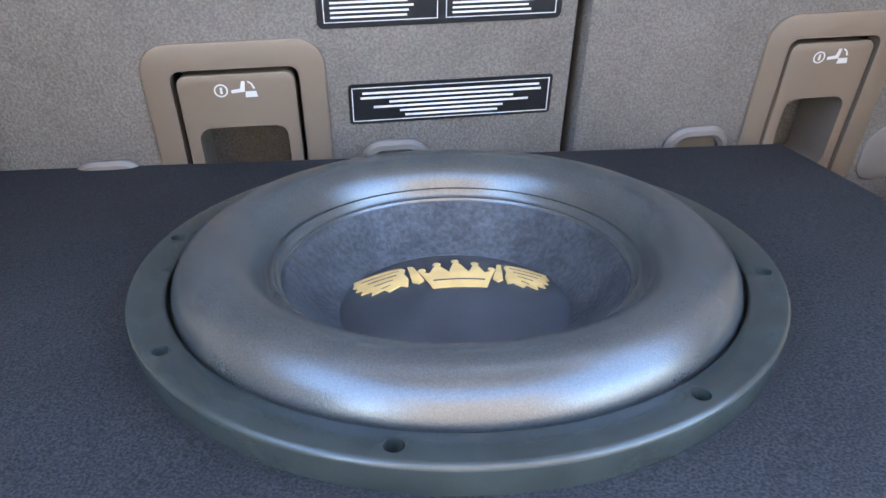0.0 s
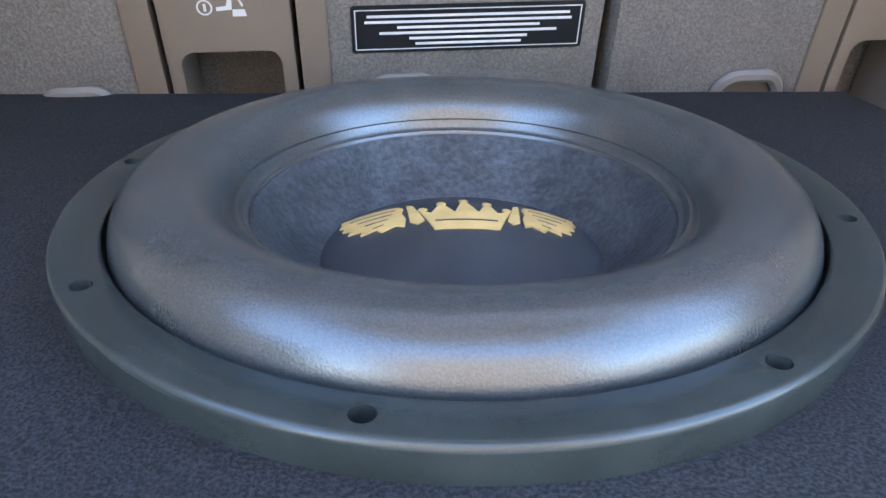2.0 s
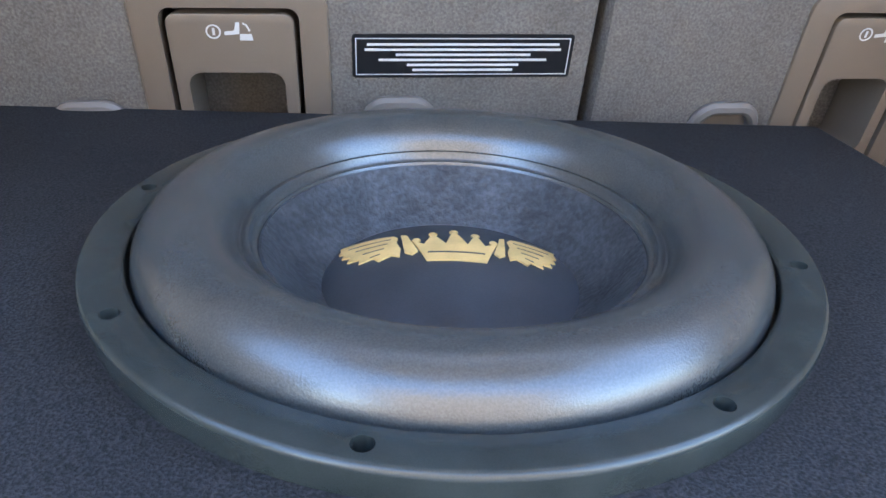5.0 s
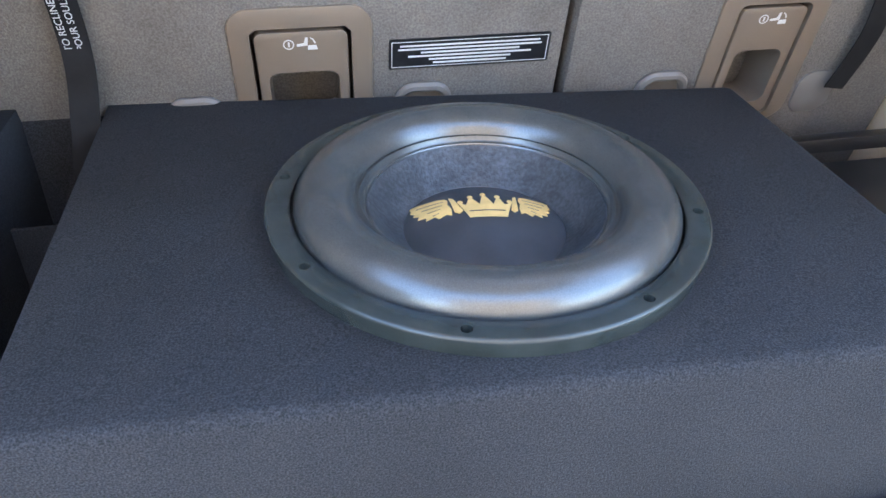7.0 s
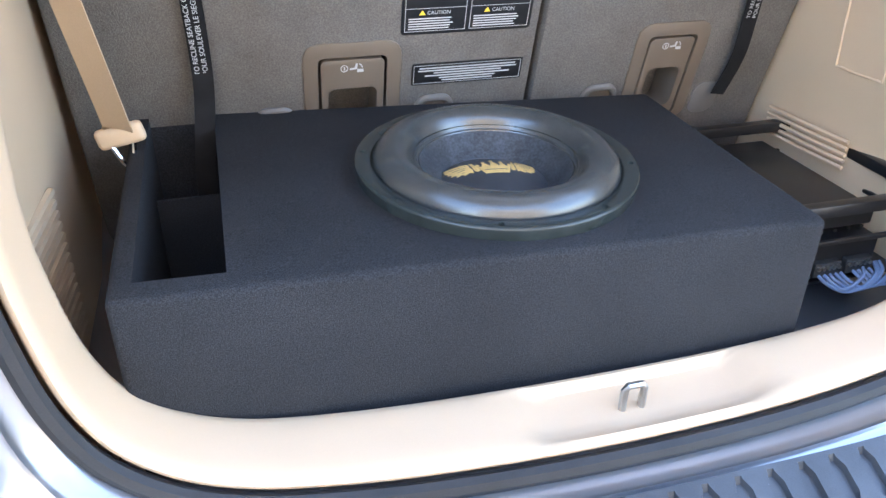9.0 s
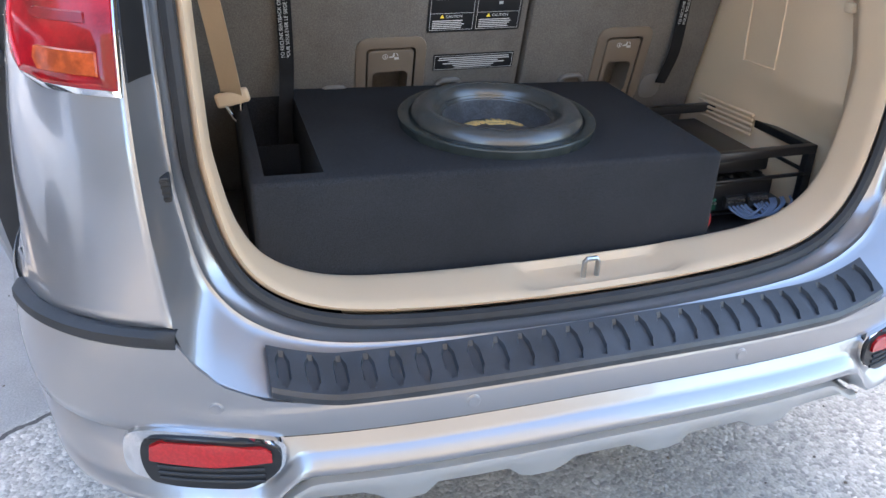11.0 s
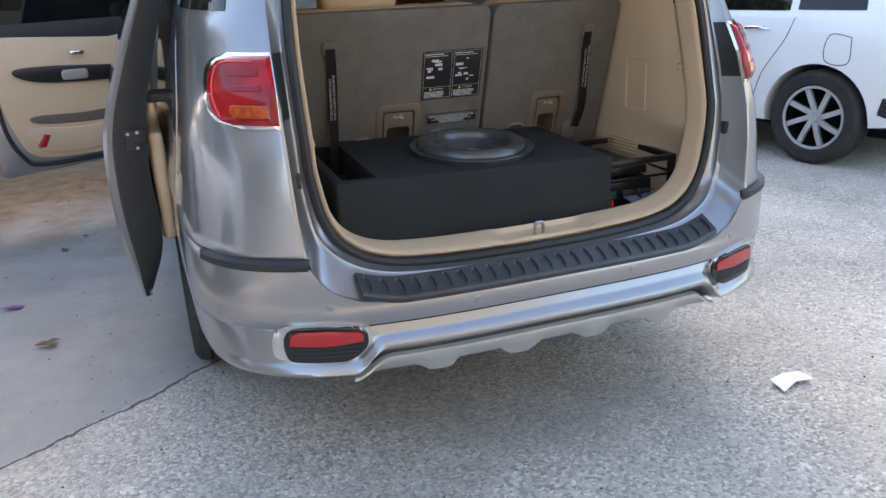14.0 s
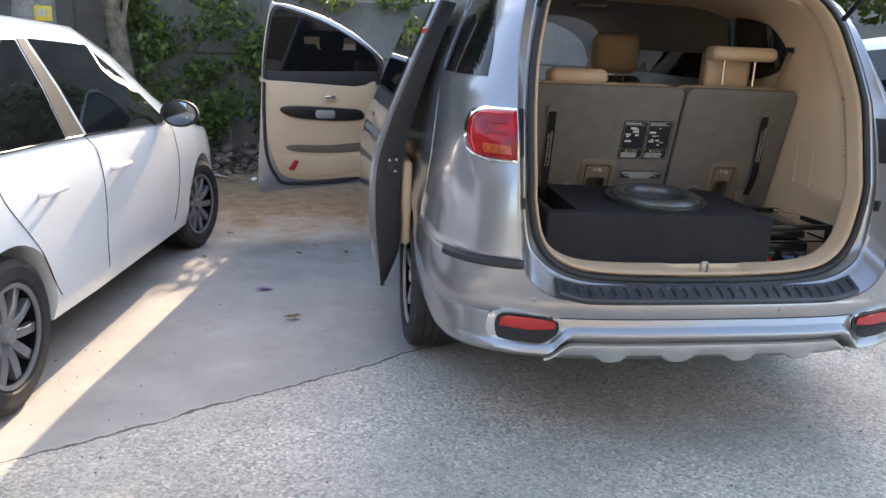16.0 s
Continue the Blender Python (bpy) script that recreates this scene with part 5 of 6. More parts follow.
            part("mirror_rim", lathe([(0.085, 0.003), (0.098, 0.003), (0.101, -0.004), (0.098, -0.012), (0.085, -0.004), (0.085, 0.003)], 28, m @ Matrix.Translation((c.x + sgn * 0.12, ms - 0.007, mz + 0.06)) @ pose(0, 0, 0, 90, 0, 0) @ Matrix.Diagonal((1.12, 0.80, 1, 1))), RUBBER, mir, "black mirror rim")
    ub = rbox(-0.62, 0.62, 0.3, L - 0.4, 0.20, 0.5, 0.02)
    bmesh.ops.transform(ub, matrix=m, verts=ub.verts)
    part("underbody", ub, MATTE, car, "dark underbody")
    return car, m, side, side_shape


HL = 3.95
GUNMETAL = mat("gunmetal alloy", (0.30, 0.30, 0.31), 0.35, 0.6, var=0.06, scale=20)
hatch_st = [(0.0, 0.42, 0.86, 0.95, 0.66, 0.55), (0.10, 0.30, 0.92, 1.15, 0.76, 0.56), (0.35, 0.26, 0.96, 1.42, 0.83, 0.54), (0.8, 0.22, 0.965, 1.49, 0.85, 0.555), (1.5, 0.21, 0.955, 1.51, 0.855, 0.565), (2.1, 0.21, 0.935, 1.48, 0.855, 0.56), (2.55, 0.21, 0.91, 1.33, 0.855, 0.58), (2.95, 0.21, 0.885, 1.08, 0.85, 0.66), (3.15, 0.22, 0.86, 0.985, 0.845, 0.70), (3.55, 0.24, 0.80, 0.88, 0.81, 0.62), (3.8, 0.28, 0.70, 0.76, 0.70, 0.5), (3.95, 0.38, 0.58, 0.62, 0.5, 0.35)]
hw = [([(0.42, 1.0), (1.35, 0.985), (1.40, 1.395), (0.8, 1.395), (0.55, 1.30)], GLASS, "rear_window", "dark tinted rear side window"),
      ([(1.36, 0.975), (1.53, 0.972), (1.48, 1.40), (1.42, 1.40)], BLACK, "pillar_trim", "glossy black door pillar trim"),
      ([(1.56, 0.975), (2.62, 0.925), (2.66, 0.96), (2.40, 1.20), (2.10, 1.37), (1.51, 1.40)], GLASS, "front_window", "dark tinted front side window")]
HH = -7.45
h_axis = Matrix.Rotation(radians(HH), 4, "Z")
# the rear right tyre stands at (-2.48, 0.50)
h_at = Vector((-2.48, 0.50, 0)) - h_axis @ Vector((0.78, 0.72, 0))
parked_car("white_hatchback", tuple(h_at), HH, HL, hatch_st, WHITE, "white hatchback with dark tinted windows parked beside wall", hw, (0.72, 3.24), 0.305, 10, GUNMETAL,
           dict(seams=[[(0.70, 0.96), (0.76, 0.80), (0.95, 0.58), (1.12, 0.33), (1.3, 0.29)], [(1.53, 0.975), (1.60, 0.85), (1.585, 0.5), (1.60, 0.33), (1.56, 0.29)], [(2.70, 0.91), (2.72, 0.7), (2.66, 0.45), (2.58, 0.31)], [(1.12, 0.29), (1.7, 0.285), (2.58, 0.30)]], handles=[(1.08, 0.80), (1.80, 0.795)], handle_mat=WHITE, mirror=(2.55, 0.93), steer=-9, belt=[(0.42, 0.995), (1.40, 0.978), (2.0, 0.952), (2.62, 0.922)]))

SL = 4.4
suv_st = [(0.0, 0.42, 0.95, 1.15, 0.74, 0.60), (0.12, 0.32, 1.0, 1.45, 0.82, 0.58), (0.4, 0.28, 1.03, 1.60, 0.875, 0.585), (1.0, 0.25, 1.035, 1.68, 0.89, 0.60), (1.9, 0.24, 1.02, 1.69, 0.89, 0.61), (2.5, 0.24, 1.00, 1.63, 0.89, 0.61), (2.9, 0.24, 0.985, 1.40, 0.885, 0.64), (3.2, 0.25, 0.97, 1.14, 0.88, 0.72), (3.7, 0.27, 0.92, 1.02, 0.85, 0.66), (4.2, 0.32, 0.80, 0.86, 0.72, 0.5), (4.4, 0.45, 0.62, 0.66, 0.55, 0.4)]
sw = [([(0.55, 1.075), (1.02, 1.07), (1.05, 1.53), (0.85, 1.55), (0.62, 1.45)], GLASS, "rear_quarter_window", "dark tinted quarter window"),
      ([(1.08, 1.065), (1.86, 1.055), (1.86, 1.56), (1.11, 1.545)], GLASS, "rear_window", "dark tinted rear side window"),
      ([(1.92, 1.055), (2.95, 1.02), (2.75, 1.27), (2.50, 1.50), (1.92, 1.56)], GLASS, "front_window", "dark tinted front side window")]
SH = 15.5
s_axis = Matrix.Rotation(radians(SH), 4, "Z")
s_at = Vector((3.60, 2.38, 0)) - s_axis @ Vector((-0.80, 0.80, 0))
suv, sm, sside, sshape = parked_car("white_crossover", tuple(s_at), SH, SL, suv_st, WHITE, "white crossover car with black alloy wheels parked opposite", sw, (0.80, 3.40), 0.335, 8, ALLOY,
           dict(seams=[[(1.02, 1.02), (1.08, 0.85), (1.22, 0.62), (1.30, 0.35)], [(1.89, 1.03), (1.92, 0.7), (1.90, 0.33)], [(1.3, 0.33), (1.9, 0.32), (2.9, 0.33)], [(0.60, 0.90), (0.75, 0.91), (0.76, 0.74), (0.60, 0.73), (0.60, 0.90)]], twist=0.075, handles=[(1.30, 0.935), (2.12, 0.925)], handle_mat=CHROME))
sshape("tail_lamp", [(0.10, 0.80), (0.30, 0.86), (0.34, 1.0), (0.12, 1.02)], -1, 0.02, 0.03, REDLENS, "red tail lamp")
sshape("bumper_cladding", [(0.10, 0.34), (0.38, 0.34), (0.34, 0.52), (0.12, 0.5)], -1, 0.01, 0.02, RUBBER, "dark bumper cladding")

# ---- boundary wall ----
wall = part("wall_back", rbox(-14, 16, 6.95, 7.15, -0.1, 1.86, 0.01), WALLMAT, None, "dark weathered concrete boundary wall", kind="structure", category="wall")
bm = bmesh.new()
for i in range(15):
    for j in range(3):
        rbox(-14 + 2.0 * i + 0.012, -14 + 2.0 * (i + 1) - 0.012, 6.925, 6.96, 0.61 * j + 0.008, 0.61 * (j + 1) - 0.008, 0.006, 1, bm)
part("wall_panel", bm, WALLMAT, wall, "precast concrete wall panels")

# ---- trim details in the cargo area ----
for k in range(5):
    part("trim_ridge", pipe([(0.722, 0.70, 0.816 - 0.012 * k), (0.728, 0.60, 0.816 - 0.012 * k), (0.738, 0.50, 0.816 - 0.012 * k)], 0.004, 6), BEIGE, van, "moulded trim ridge")
for k in range(14):
    part("trim_ridge", pipe([(CX - 0.671, 0.27, 0.86 - 0.017 * k), (CX - 0.663, 0.42, 0.86 - 0.017 * k), (CX - 0.654, 0.54, 0.86 - 0.017 * k)], 0.006, 6), BEIGE, van, "moulded trim ridge")
def wall_x(y, z):
    """The right inner wall of the cargo area."""
    return CX - 0.02 + interp([(0.8, 0.72), (0.95, 0.715), (1.3, 0.705), (1.5, 0.70), (1.61, 0.65), (1.68, 0.47)], z) * interp([(0.30, 0.945), (0.42, 0.932), (0.5, 0.93), (0.75, 0.905), (0.98, 0.92), (1.6, 0.95)], y)


part("inner_window", prism(spline([(1.22, 1.60), (0.90, 1.595), (0.77, 1.51), (0.735, 1.44), (0.85, 1.365), (1.22, 1.35)], 4, True), lambda a, b, d: (wall_x(a, b) - 0.012 + d, a, b), 0.014), GLASS, van, "dark quarter window seen from inside")
part("trim_cover_outline", pipe([(wall_x(y, z) - 0.001, y, z) for y, z in spline([(0.478, 1.09), (0.478, 0.945), (0.49, 0.931), (0.57, 0.931), (0.582, 0.945), (0.582, 1.09), (0.57, 1.104), (0.49, 1.104)], 3, True)], 0.0022, 5), BEIGE, van, "moulded cover outline")
part("trim_slot", rbox(wall_x(0.33, 1.3) - 0.006, wall_x(0.33, 1.3) + 0.004, 0.32, 0.345, 1.298, 1.312, 0.002), MATTE, van, "dark trim slot")
part("trim_hook", rbox(wall_x(0.29, 1.10) - 0.016, wall_x(0.29, 1.10), 0.28, 0.305, 1.09, 1.11, 0.005), BEIGE, van, "small beige trim hook")
part("trim_hook", rbox(-0.53, -0.515, 0.20, 0.22, 1.10, 1.115, 0.003), BEIGE, van, "small beige trim hook")
part("belt_guide", rbox(wall_x(0.66, 1.22) - 0.022, wall_x(0.66, 1.22), 0.65, 0.69, 1.205, 1.235, 0.009, 3), BEIGE, van, "beige belt guide knob")
belt_r = thing("seat_belt", (0.70, 0.72, 1.30), "beige seat belt webbing hanging beside third row seat", "seat belt")
part("webbing", pipe(spline([(wall_x(0.70, 1.47) - 0.012, 0.70, 1.475), (0.700, 0.72, 1.40), (0.694, 0.735, 1.33), (0.690, 0.75, 1.25)], 6), 0, flat=(0.022, 0.001, (0.3, 1, 0))), LEATHER, belt_r, "beige webbing")
part("belt_anchor", rbox(wall_x(0.70, 1.48) - 0.018, wall_x(0.70, 1.48) - 0.004, 0.675, 0.725, 1.468, 1.492, 0.005), BLACK, belt_r, "black belt anchor")
part("sill_seam", pipe([(-0.465, 0.10, 0.688), (-0.462, 0.14, 0.706), (-0.455, 0.18, 0.712)], 0.0012, 5), BROWN, van, "trim joint")
for u in (-0.645, -0.25, 0.25, 0.645):
    zs_ = 0.578 if abs(u) < 0.5 else 0.605
    sl_ = (rear_y(u + 0.01, zs_) - rear_y(u - 0.01, zs_)) / 0.02
    part("parking_sensor", lathe([(0.0, 0.0025), (0.009, 0.0025), (0.0095, 0.001), (0.0105, 0.001), (0.012, 0.0), (0.012, -0.01)], 20, Matrix.Translation((CX + u, rear_y(u, zs_), zs_)) @ pose(0, 0, 0, 90, 0, math.degrees(math.atan(sl_)))), PAINT, van, "round parking sensor")
part("bumper_seam", pipe([(CX + u, bump_y(u, 0.545) - 0.0005, 0.545) for u in np.linspace(-0.55, 0.55, 30)], 0.003, 5), MATTE, van, "bumper joint line")
cup = rrect(0.565, 0.622, 0.800, 0.868, 0.022)
part("strap_pocket", prism(cup, lambda a, b, d: on_seat(a, b, 0.003 - d), 0.006, 0.002), SEATGREY, seat_r, "grey plastic strap pocket")

# ---- greenery ----
def leaf_cloud(name, blobs, count, size, material, parent, label, seed, kind=""):
    """Many small folded leaves in uneven clumps. blobs: centre and radii."""
    rg = np.random.default_rng(seed)
    cs, rs_ = np.array([b[0] for b in blobs], float), np.array([b[1] for b in blobs], float)
    vol = rs_.prod(1)
    pick = rg.choice(len(blobs), count, p=vol / vol.sum())
    unit = lambda v: v / np.linalg.norm(v, axis=1, keepdims=True)
    v = unit(rg.normal(size=(count, 3)))
    p = cs[pick] + v * rs_[pick] * (rg.uniform(0.25, 1.0, (count, 1)) ** 0.5 * rg.uniform(0.75, 1.15, (count, 1)))
    a = unit(rg.normal(size=(count, 3)))
    n = unit(np.cross(a, rg.normal(size=(count, 3))))
    s = size * rg.uniform(0.6, 1.4, (count, 1))
    w = n * s * 0.28
    drop = np.array([0, 0, -0.1]) * s
    verts = np.stack([p, p + a * s * 0.5 + w + drop, p + a * s, p + a * s * 0.5 - w + drop], 1).reshape(-1, 3)
    k = np.arange(count) * 4
    faces = np.stack([np.stack([k, k + 1, k + 2], 1), np.stack([k, k + 2, k + 3], 1)], 1).reshape(-1, 3)
    me = bpy.data.meshes.new(name)
    me.from_pydata(verts.tolist(), [], faces.tolist())
    me.materials.append(material)
    ob = new(name, me)
    WO[ob] = Vector((0, 0, 0))
    if parent:
        ob.parent = parent
        ob.location = -WO[parent]
    return tagged(ob, label, "plant" if not parent else "", "", kind)


def leaf_material():
    m = mat("tree leaves", (0.085, 0.15, 0.03), 0.5, var=0.3, scale=3)
    nt = m.node_tree
    b = nt.nodes["Principled BSDF"]
    geo = nt.nodes.new("ShaderNodeNewGeometry")
    rp = nt.nodes.new("ShaderNodeValToRGB")
    rp.color_ramp.elements[0].color, rp.color_ramp.elements[1].color = (0.025, 0.05, 0.012, 1), (0.15, 0.21, 0.035, 1)
    nt.links.new(geo.outputs["Random Per Island"], rp.inputs[0])
    nt.links.new(rp.outputs[0], b.inputs["Base Color"])
    tr_ = nt.nodes.new("ShaderNodeBsdfTranslucent")
    nt.links.new(rp.outputs[0], tr_.inputs[0])
    mx = nt.nodes.new("ShaderNodeMixShader")
    mx.inputs[0].default_value = 0.35
    nt.links.new(b.outputs[0], mx.inputs[1])
    nt.links.new(tr_.outputs[0], mx.inputs[2])
    nt.links.new(mx.outputs[0], nt.nodes["Material Output"].inputs[0])
    return m


LEAVES = leaf_material()


def tree(at, height, spread, seed, trunk_r, low, label, leaves=9000, size=0.2, bark=None):
    rg = random.Random(seed)
    t = thing("tree", at, label, "tree", "trees round the yard")
    x, y, _ = at
    top = height * 0.62
    path = [(x, y, -0.05), (x + rg.uniform(-0.1, 0.1), y, 0.8), (x + rg.uniform(-0.25, 0.25), y + rg.uniform(-0.1, 0.2), 2.0), (x + rg.uniform(-0.4, 0.4), y + 0.2, top)]
    sp = spline(path, 5)
    rows = []
    for i, p in enumerate(sp):
        r = trunk_r * (1.15 - 0.75 * i / (len(sp) - 1)) * (1.25 if i == 0 else 1)
        rows.append([(p[0] + r * math.cos(2 * math.pi * k / 14) * (1 + 0.06 * math.sin(3 * k + i)), p[1] + r * math.sin(2 * math.pi * k / 14), p[2]) for k in range(14)])
    part("trunk", sheet(rows, close_u=True), bark or BARK, t, "rough bark trunk")
    blobs = []
    for k in range(14):
        a = 2 * math.pi * k / 7 + rg.uniform(-0.3, 0.3)
        d = spread * rg.uniform(0.35, 0.8)
        c = (x + d * math.cos(a), y + d * math.sin(a), rg.uniform(low + 0.7, height - 0.8))
        blobs.append((c, (spread * rg.uniform(0.38, 0.55), spread * rg.uniform(0.38, 0.55), rg.uniform(0.7, 1.1))))
        st = sp[min(len(sp) - 1, 7 + k % 8)]
        part("limb", pipe(spline([st, (lerp(st[0], c[0], 0.5), lerp(st[1], c[1], 0.5), lerp(st[2], c[2], 0.6)), c], 4), trunk_r * 0.22, 6), bark or BARK, t)
    blobs.append(((x, y, (height + low) / 2), (spread * 0.55, spread * 0.55, (height - low) * 0.42)))
    leaf_cloud("crown", blobs, leaves, size, LEAVES, t, "uneven crown of green leaves", seed)
    return t


WHITEBARK = mat("limewashed bark", (0.42, 0.40, 0.36), 0.95, bump=1.0, bscale=30, scale=5, var=0.3, col2=(0.16, 0.13, 0.10))
big_tree = tree((-4.15, 6.15, 0), 6.2, 1.8, 3, 0.27, 3.3, "large tree with limewashed trunk in front of wall", 6000, bark=WHITEBARK)
part("yellow_tag", rbox(-4.06, -3.90, 5.865, 5.875, 1.50, 1.64, 0.002), YELLOW, big_tree, "yellow painted tag")
bars([(-4.03, -4.00, 1.54, 0.07), (-3.985, -3.955, 1.54, 0.07), (-3.94, -3.93, 1.54, 0.07)], big_tree, lambda a, b, d: (a, 5.862 + d, b), "tag_bar")
tree((-3.35, 6.55, 0), 5.0, 1.3, 4, 0.13, 2.9, "slender tree beside boundary wall", 3500)
for k, (x, y, hgt, sp_, low) in enumerate(((-3.9, 8.4, 4.8, 1.8, 1.9), (2.6, 8.3, 4.6, 1.9, 1.9), (4.9, 8.0, 4.8, 2.0, 1.6), (8.2, 7.6, 5.0, 2.2, 1.2), (11.5, 6.5, 5.2, 2.3, 1.2), (-7.0, 7.9, 5.0, 2.2, 1.8))):
    tree((x, y, 0), hgt, sp_, 40 + k, 0.16, low, "leafy tree behind boundary wall", 6500, 0.17)
tree((10.5, 1.0, 0), 5.0, 2.2, 13, 0.2, 1.8, "leafy tree at edge of yard", 6000, 0.17)

# unseen slabs added to block the low sun; their gap shapes the lit strip
for x0, x1, nm in ((-40, 2.02, "left"), (2.75, 50, "right")):
    part("sun_block_" + nm, rbox(x0, x1, 25.0, 25.3, -0.1, 13.5, 0.02), WALLMAT, None, "unseen grey slab added to block the low sun", kind="structure", category="building")

sg = random.Random(21)
creep = [((-3.0 + sg.uniform(-0.55, 0.45), 6.72 + sg.uniform(-0.12, 0.1), z), (sg.uniform(0.16, 0.34), 0.16, sg.uniform(0.14, 0.3))) for z in (1.75, 1.6, 1.45, 1.3, 1.15, 0.95, 0.8)]
creep += [((-2.2 + sg.uniform(-0.5, 0.45), 6.66 + sg.uniform(-0.12, 0.1), z), (sg.uniform(0.18, 0.36), 0.2, sg.uniform(0.14, 0.3))) for z in (1.9, 1.7, 1.5, 1.3, 1.2, 1.05, 0.9, 0.7, 0.5)]
creep += [((x, 6.7, sg.uniform(0.25, 0.7)), (0.25, 0.2, 0.3)) for x in (-3.6, -2.6, -1.9, -1.5, -0.9)]
creep += [((x, 6.85, sg.uniform(1.75, 2.05)), (0.4, 0.2, 0.18)) for x in (-1.2, -0.4, 0.6)]
leaf_cloud("creeper", creep, 5200, 0.075, LEAVES, None, "green creeper and weeds growing over boundary wall", 31, kind="stuff")
for k in range(7):
    x = -3.4 + 0.33 * k + sg.uniform(-0.1, 0.1)
    part("creeper_stem", pipe(spline([(x, 6.7, 0), (x + sg.uniform(-0.15, 0.15), 6.74, 0.6), (x + sg.uniform(-0.2, 0.2), 6.78, 1.2), (x + sg.uniform(-0.3, 0.3), 6.8, 1.9)], 5), 0.012, 6), BARK, None, "thin brown creeper stem climbing wall", category="plant", group="creeper stems")

# unseen plain facade behind the camera, added to hold back sky light
part("unseen_wall_front", rbox(-5.2, 4.6, -8.4, -8.0, -0.1, 7.5, 0.02), WALLMAT, None, "unseen plain grey wall added to limit sky light", kind="structure", category="wall")

# unseen wall, added to darken light and reflections from the left
part("unseen_wall_left", rbox(-9.4, -9.0, -8.0, 6.9, -0.1, 5.5, 0.02), WALLMAT, None, "unseen plain grey wall added to darken side reflections", kind="structure", category="wall")

# ---- litter and stones on the ground ----
ico = bmesh.new()
bmesh.ops.create_icosphere(ico, subdivisions=1, radius=1)
ICO_V = [tuple(v.co) for v in ico.verts]
ICO_F = [tuple(v.index for v in f.verts) for f in ico.faces]
ico.free()


def chunks(name, spots, label, cat_, rg_):
    """Many small uneven stones in one mesh. spots: centre and radius."""
    vs, fs = [], []
    for c, r in spots:
        k = len(vs)
        m = Matrix.Translation(c) @ pose(0, 0, 0, rg_.uniform(-25, 25), rg_.uniform(-25, 25), rg_.uniform(0, 360))
        vs += [tuple(m @ Vector((x * r * rg_.uniform(0.6, 1.2), y * r * rg_.uniform(0.6, 1.2), z * r * rg_.uniform(0.35, 0.7)))) for x, y, z in ICO_V]
        fs += [tuple(k + q for q in f) for f in ICO_F]
    me = bpy.data.meshes.new(name)
    me.from_pydata(vs, [], fs)
    me.materials.append(RUBBLE)
    tagged(new(name, me), label, cat_, "", "stuff")


rg = random.Random(5)
RUBBLE = mat("rubble", (0.17, 0.145, 0.115), 0.9, bump=0.5, bscale=60, scale=4, var=0.45)
nt = RUBBLE.node_tree
geo = nt.nodes.new("ShaderNodeNewGeometry")
rp = nt.nodes.new("ShaderNodeValToRGB")
rp.color_ramp.elements[0].color, rp.color_ramp.elements[1].color = (0.04, 0.03, 0.022, 1), (0.19, 0.15, 0.11, 1)
nt.links.new(geo.outputs["Random Per Island"], rp.inputs[0])
nt.links.new(rp.outputs[0], nt.nodes["Principled BSDF"].inputs["Base Color"])
spots = []
for k in range(420):
    x, y = rg.uniform(-3.6, -0.3), rg.uniform(5.9, 6.85)
    spots.append(((x, y, 0.01 + 0.28 * max(0, (y - 6.0)) * rg.random()), rg.uniform(0.015, 0.075)))
chunks("rubble", spots, "heap of rubble and litter along wall foot", "rubble", rg)
chunks("loose_grit", [((rg.uniform(-2.6, 3.0), rg.uniform(-1.6, 3.5), 0.001), rg.uniform(0.002, 0.006)) for k in range(900)], "loose grit and pebbles scattered on ground", "gravel", rg)


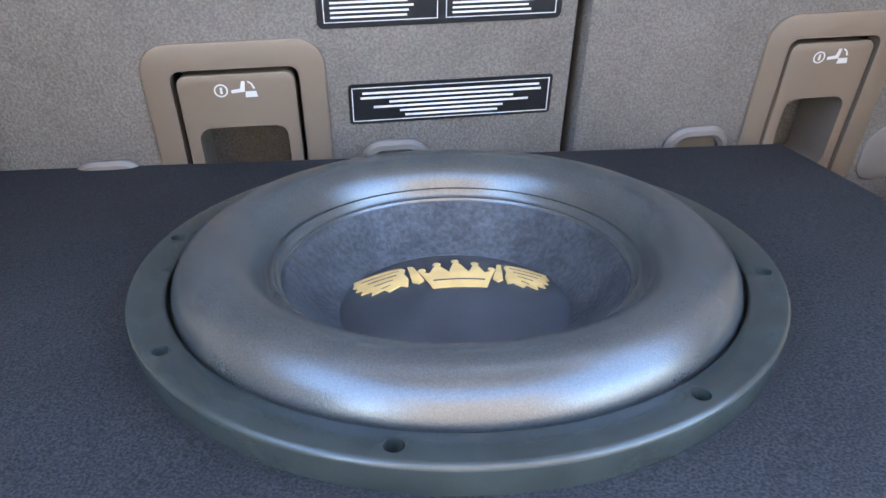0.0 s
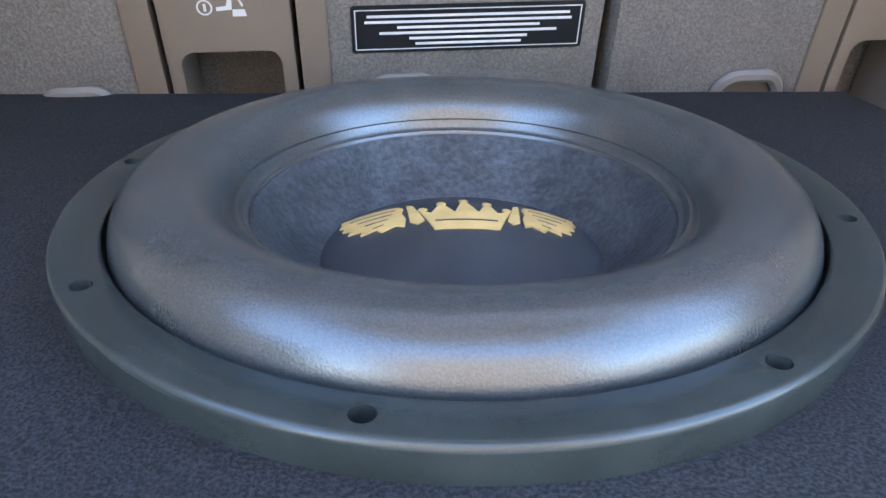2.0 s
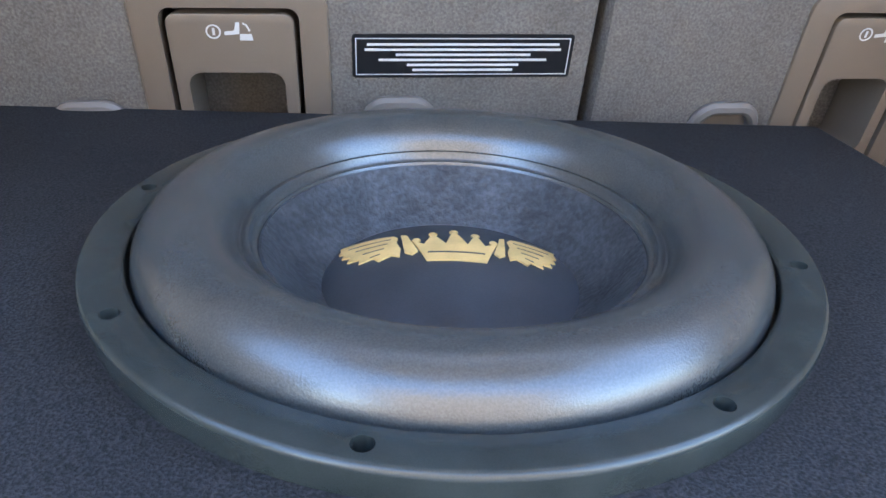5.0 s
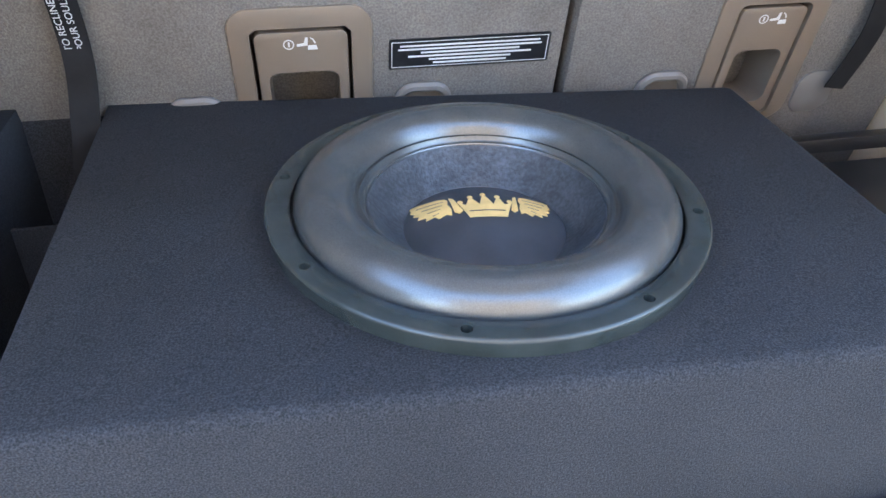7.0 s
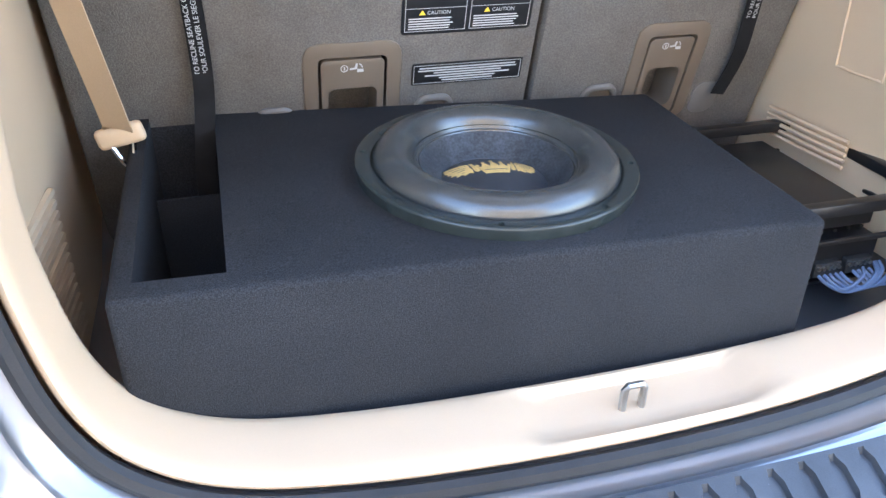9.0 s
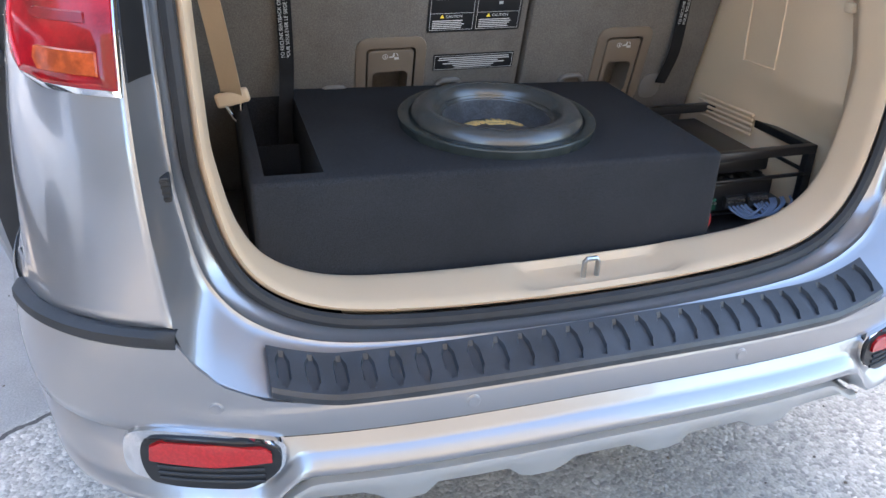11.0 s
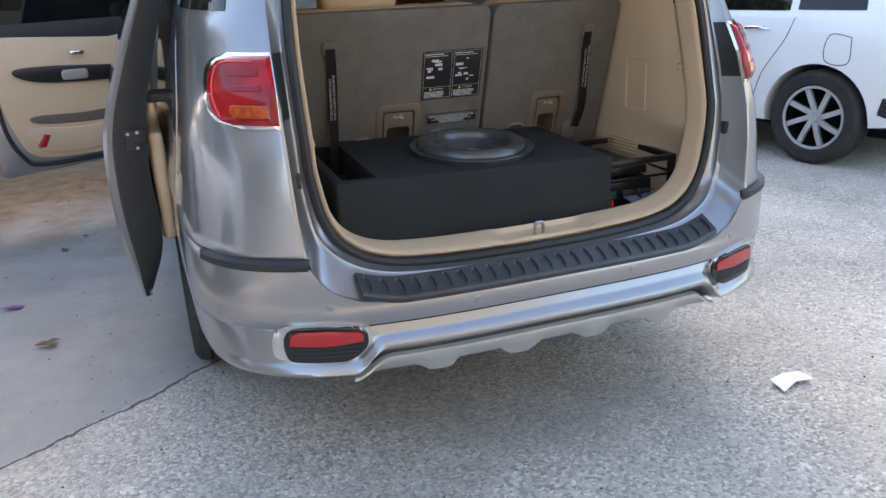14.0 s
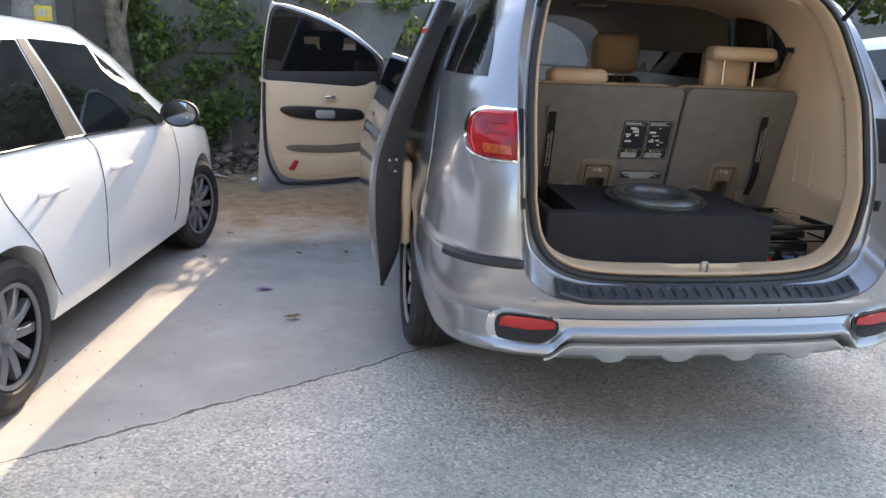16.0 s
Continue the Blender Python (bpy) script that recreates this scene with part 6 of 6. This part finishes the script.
def scrap(name, x, y, o, material, label, cat_, lift=0.006, seed=0):
    r_ = random.Random(seed)
    bm_ = bmesh.new()
    for a, b in [(0, 0)]:
        prism([(x + p, y + q) for p, q in o], lambda a, b, d: (a, b, 0.012 + lift * math.sin(13 * a + 9 * b) - d), 0.0015, 0, bm_)
    part(name, bm_, material, None, label, category=cat_)


scrap("paper_sheet", 1.085, -0.015, [(-0.07, 0.03), (0.0, 0.045), (0.065, 0.035), (0.072, -0.03), (0.0, -0.02), (-0.08, -0.05)], PAPER, "crumpled white paper lying on ground", "paper")
DRYLEAF = mat("dry leaf", (0.22, 0.14, 0.07), 0.8, var=0.3, scale=40)
PURPLE = mat("purple foil", (0.22, 0.07, 0.35), 0.35, var=0.2, scale=60)
leaf_o = [(-0.05, 0), (-0.025, 0.022), (0.0, 0.012), (0.02, 0.03), (0.05, 0.008), (0.03, -0.012), (0.01, -0.03), (-0.02, -0.015)]
scrap("dry_leaf", -1.431, 1.476, leaf_o, DRYLEAF, "curled dry brown leaf on ground", "leaf", 0.012)
scrap("foil_wrapper", -1.62, 1.98, [(-0.05, -0.02), (0.0, 0.03), (0.05, 0.012), (0.04, -0.02)], PURPLE, "purple foil wrapper on ground", "litter", 0.01)
for k in range(22):
    x, y = rg.uniform(-2.6, -0.9), rg.uniform(2.2, 5.6)
    s = rg.uniform(0.35, 0.9)
    a = rg.uniform(0, 6.28)
    scrap("dry_leaf", x, y, [(s * (p * math.cos(a) - q * math.sin(a)), s * (p * math.sin(a) + q * math.cos(a))) for p, q in leaf_o], DRYLEAF, "curled dry brown leaf on ground", "leaf", 0.008)

LITTER = [PAPER, mat("red wrapper", (0.35, 0.03, 0.03), 0.5, var=0.3, scale=40), mat("brown card", (0.28, 0.19, 0.11), 0.8, var=0.2, scale=30)]
for k in range(18):
    x, y = rg.uniform(-3.3, -1.4), rg.uniform(5.5, 6.05)
    s = rg.uniform(0.6, 1.6)
    a = rg.uniform(0, 6.28)
    scrap("litter_scrap", x, y, [(s * (p * math.cos(a) - q * math.sin(a)), s * (p * math.sin(a) + q * math.cos(a))) for p, q in leaf_o], LITTER[k % 3], ("crumpled white paper scrap by wall foot", "torn red wrapper by wall foot", "brown cardboard scrap by wall foot")[k % 3], "litter", 0.02)
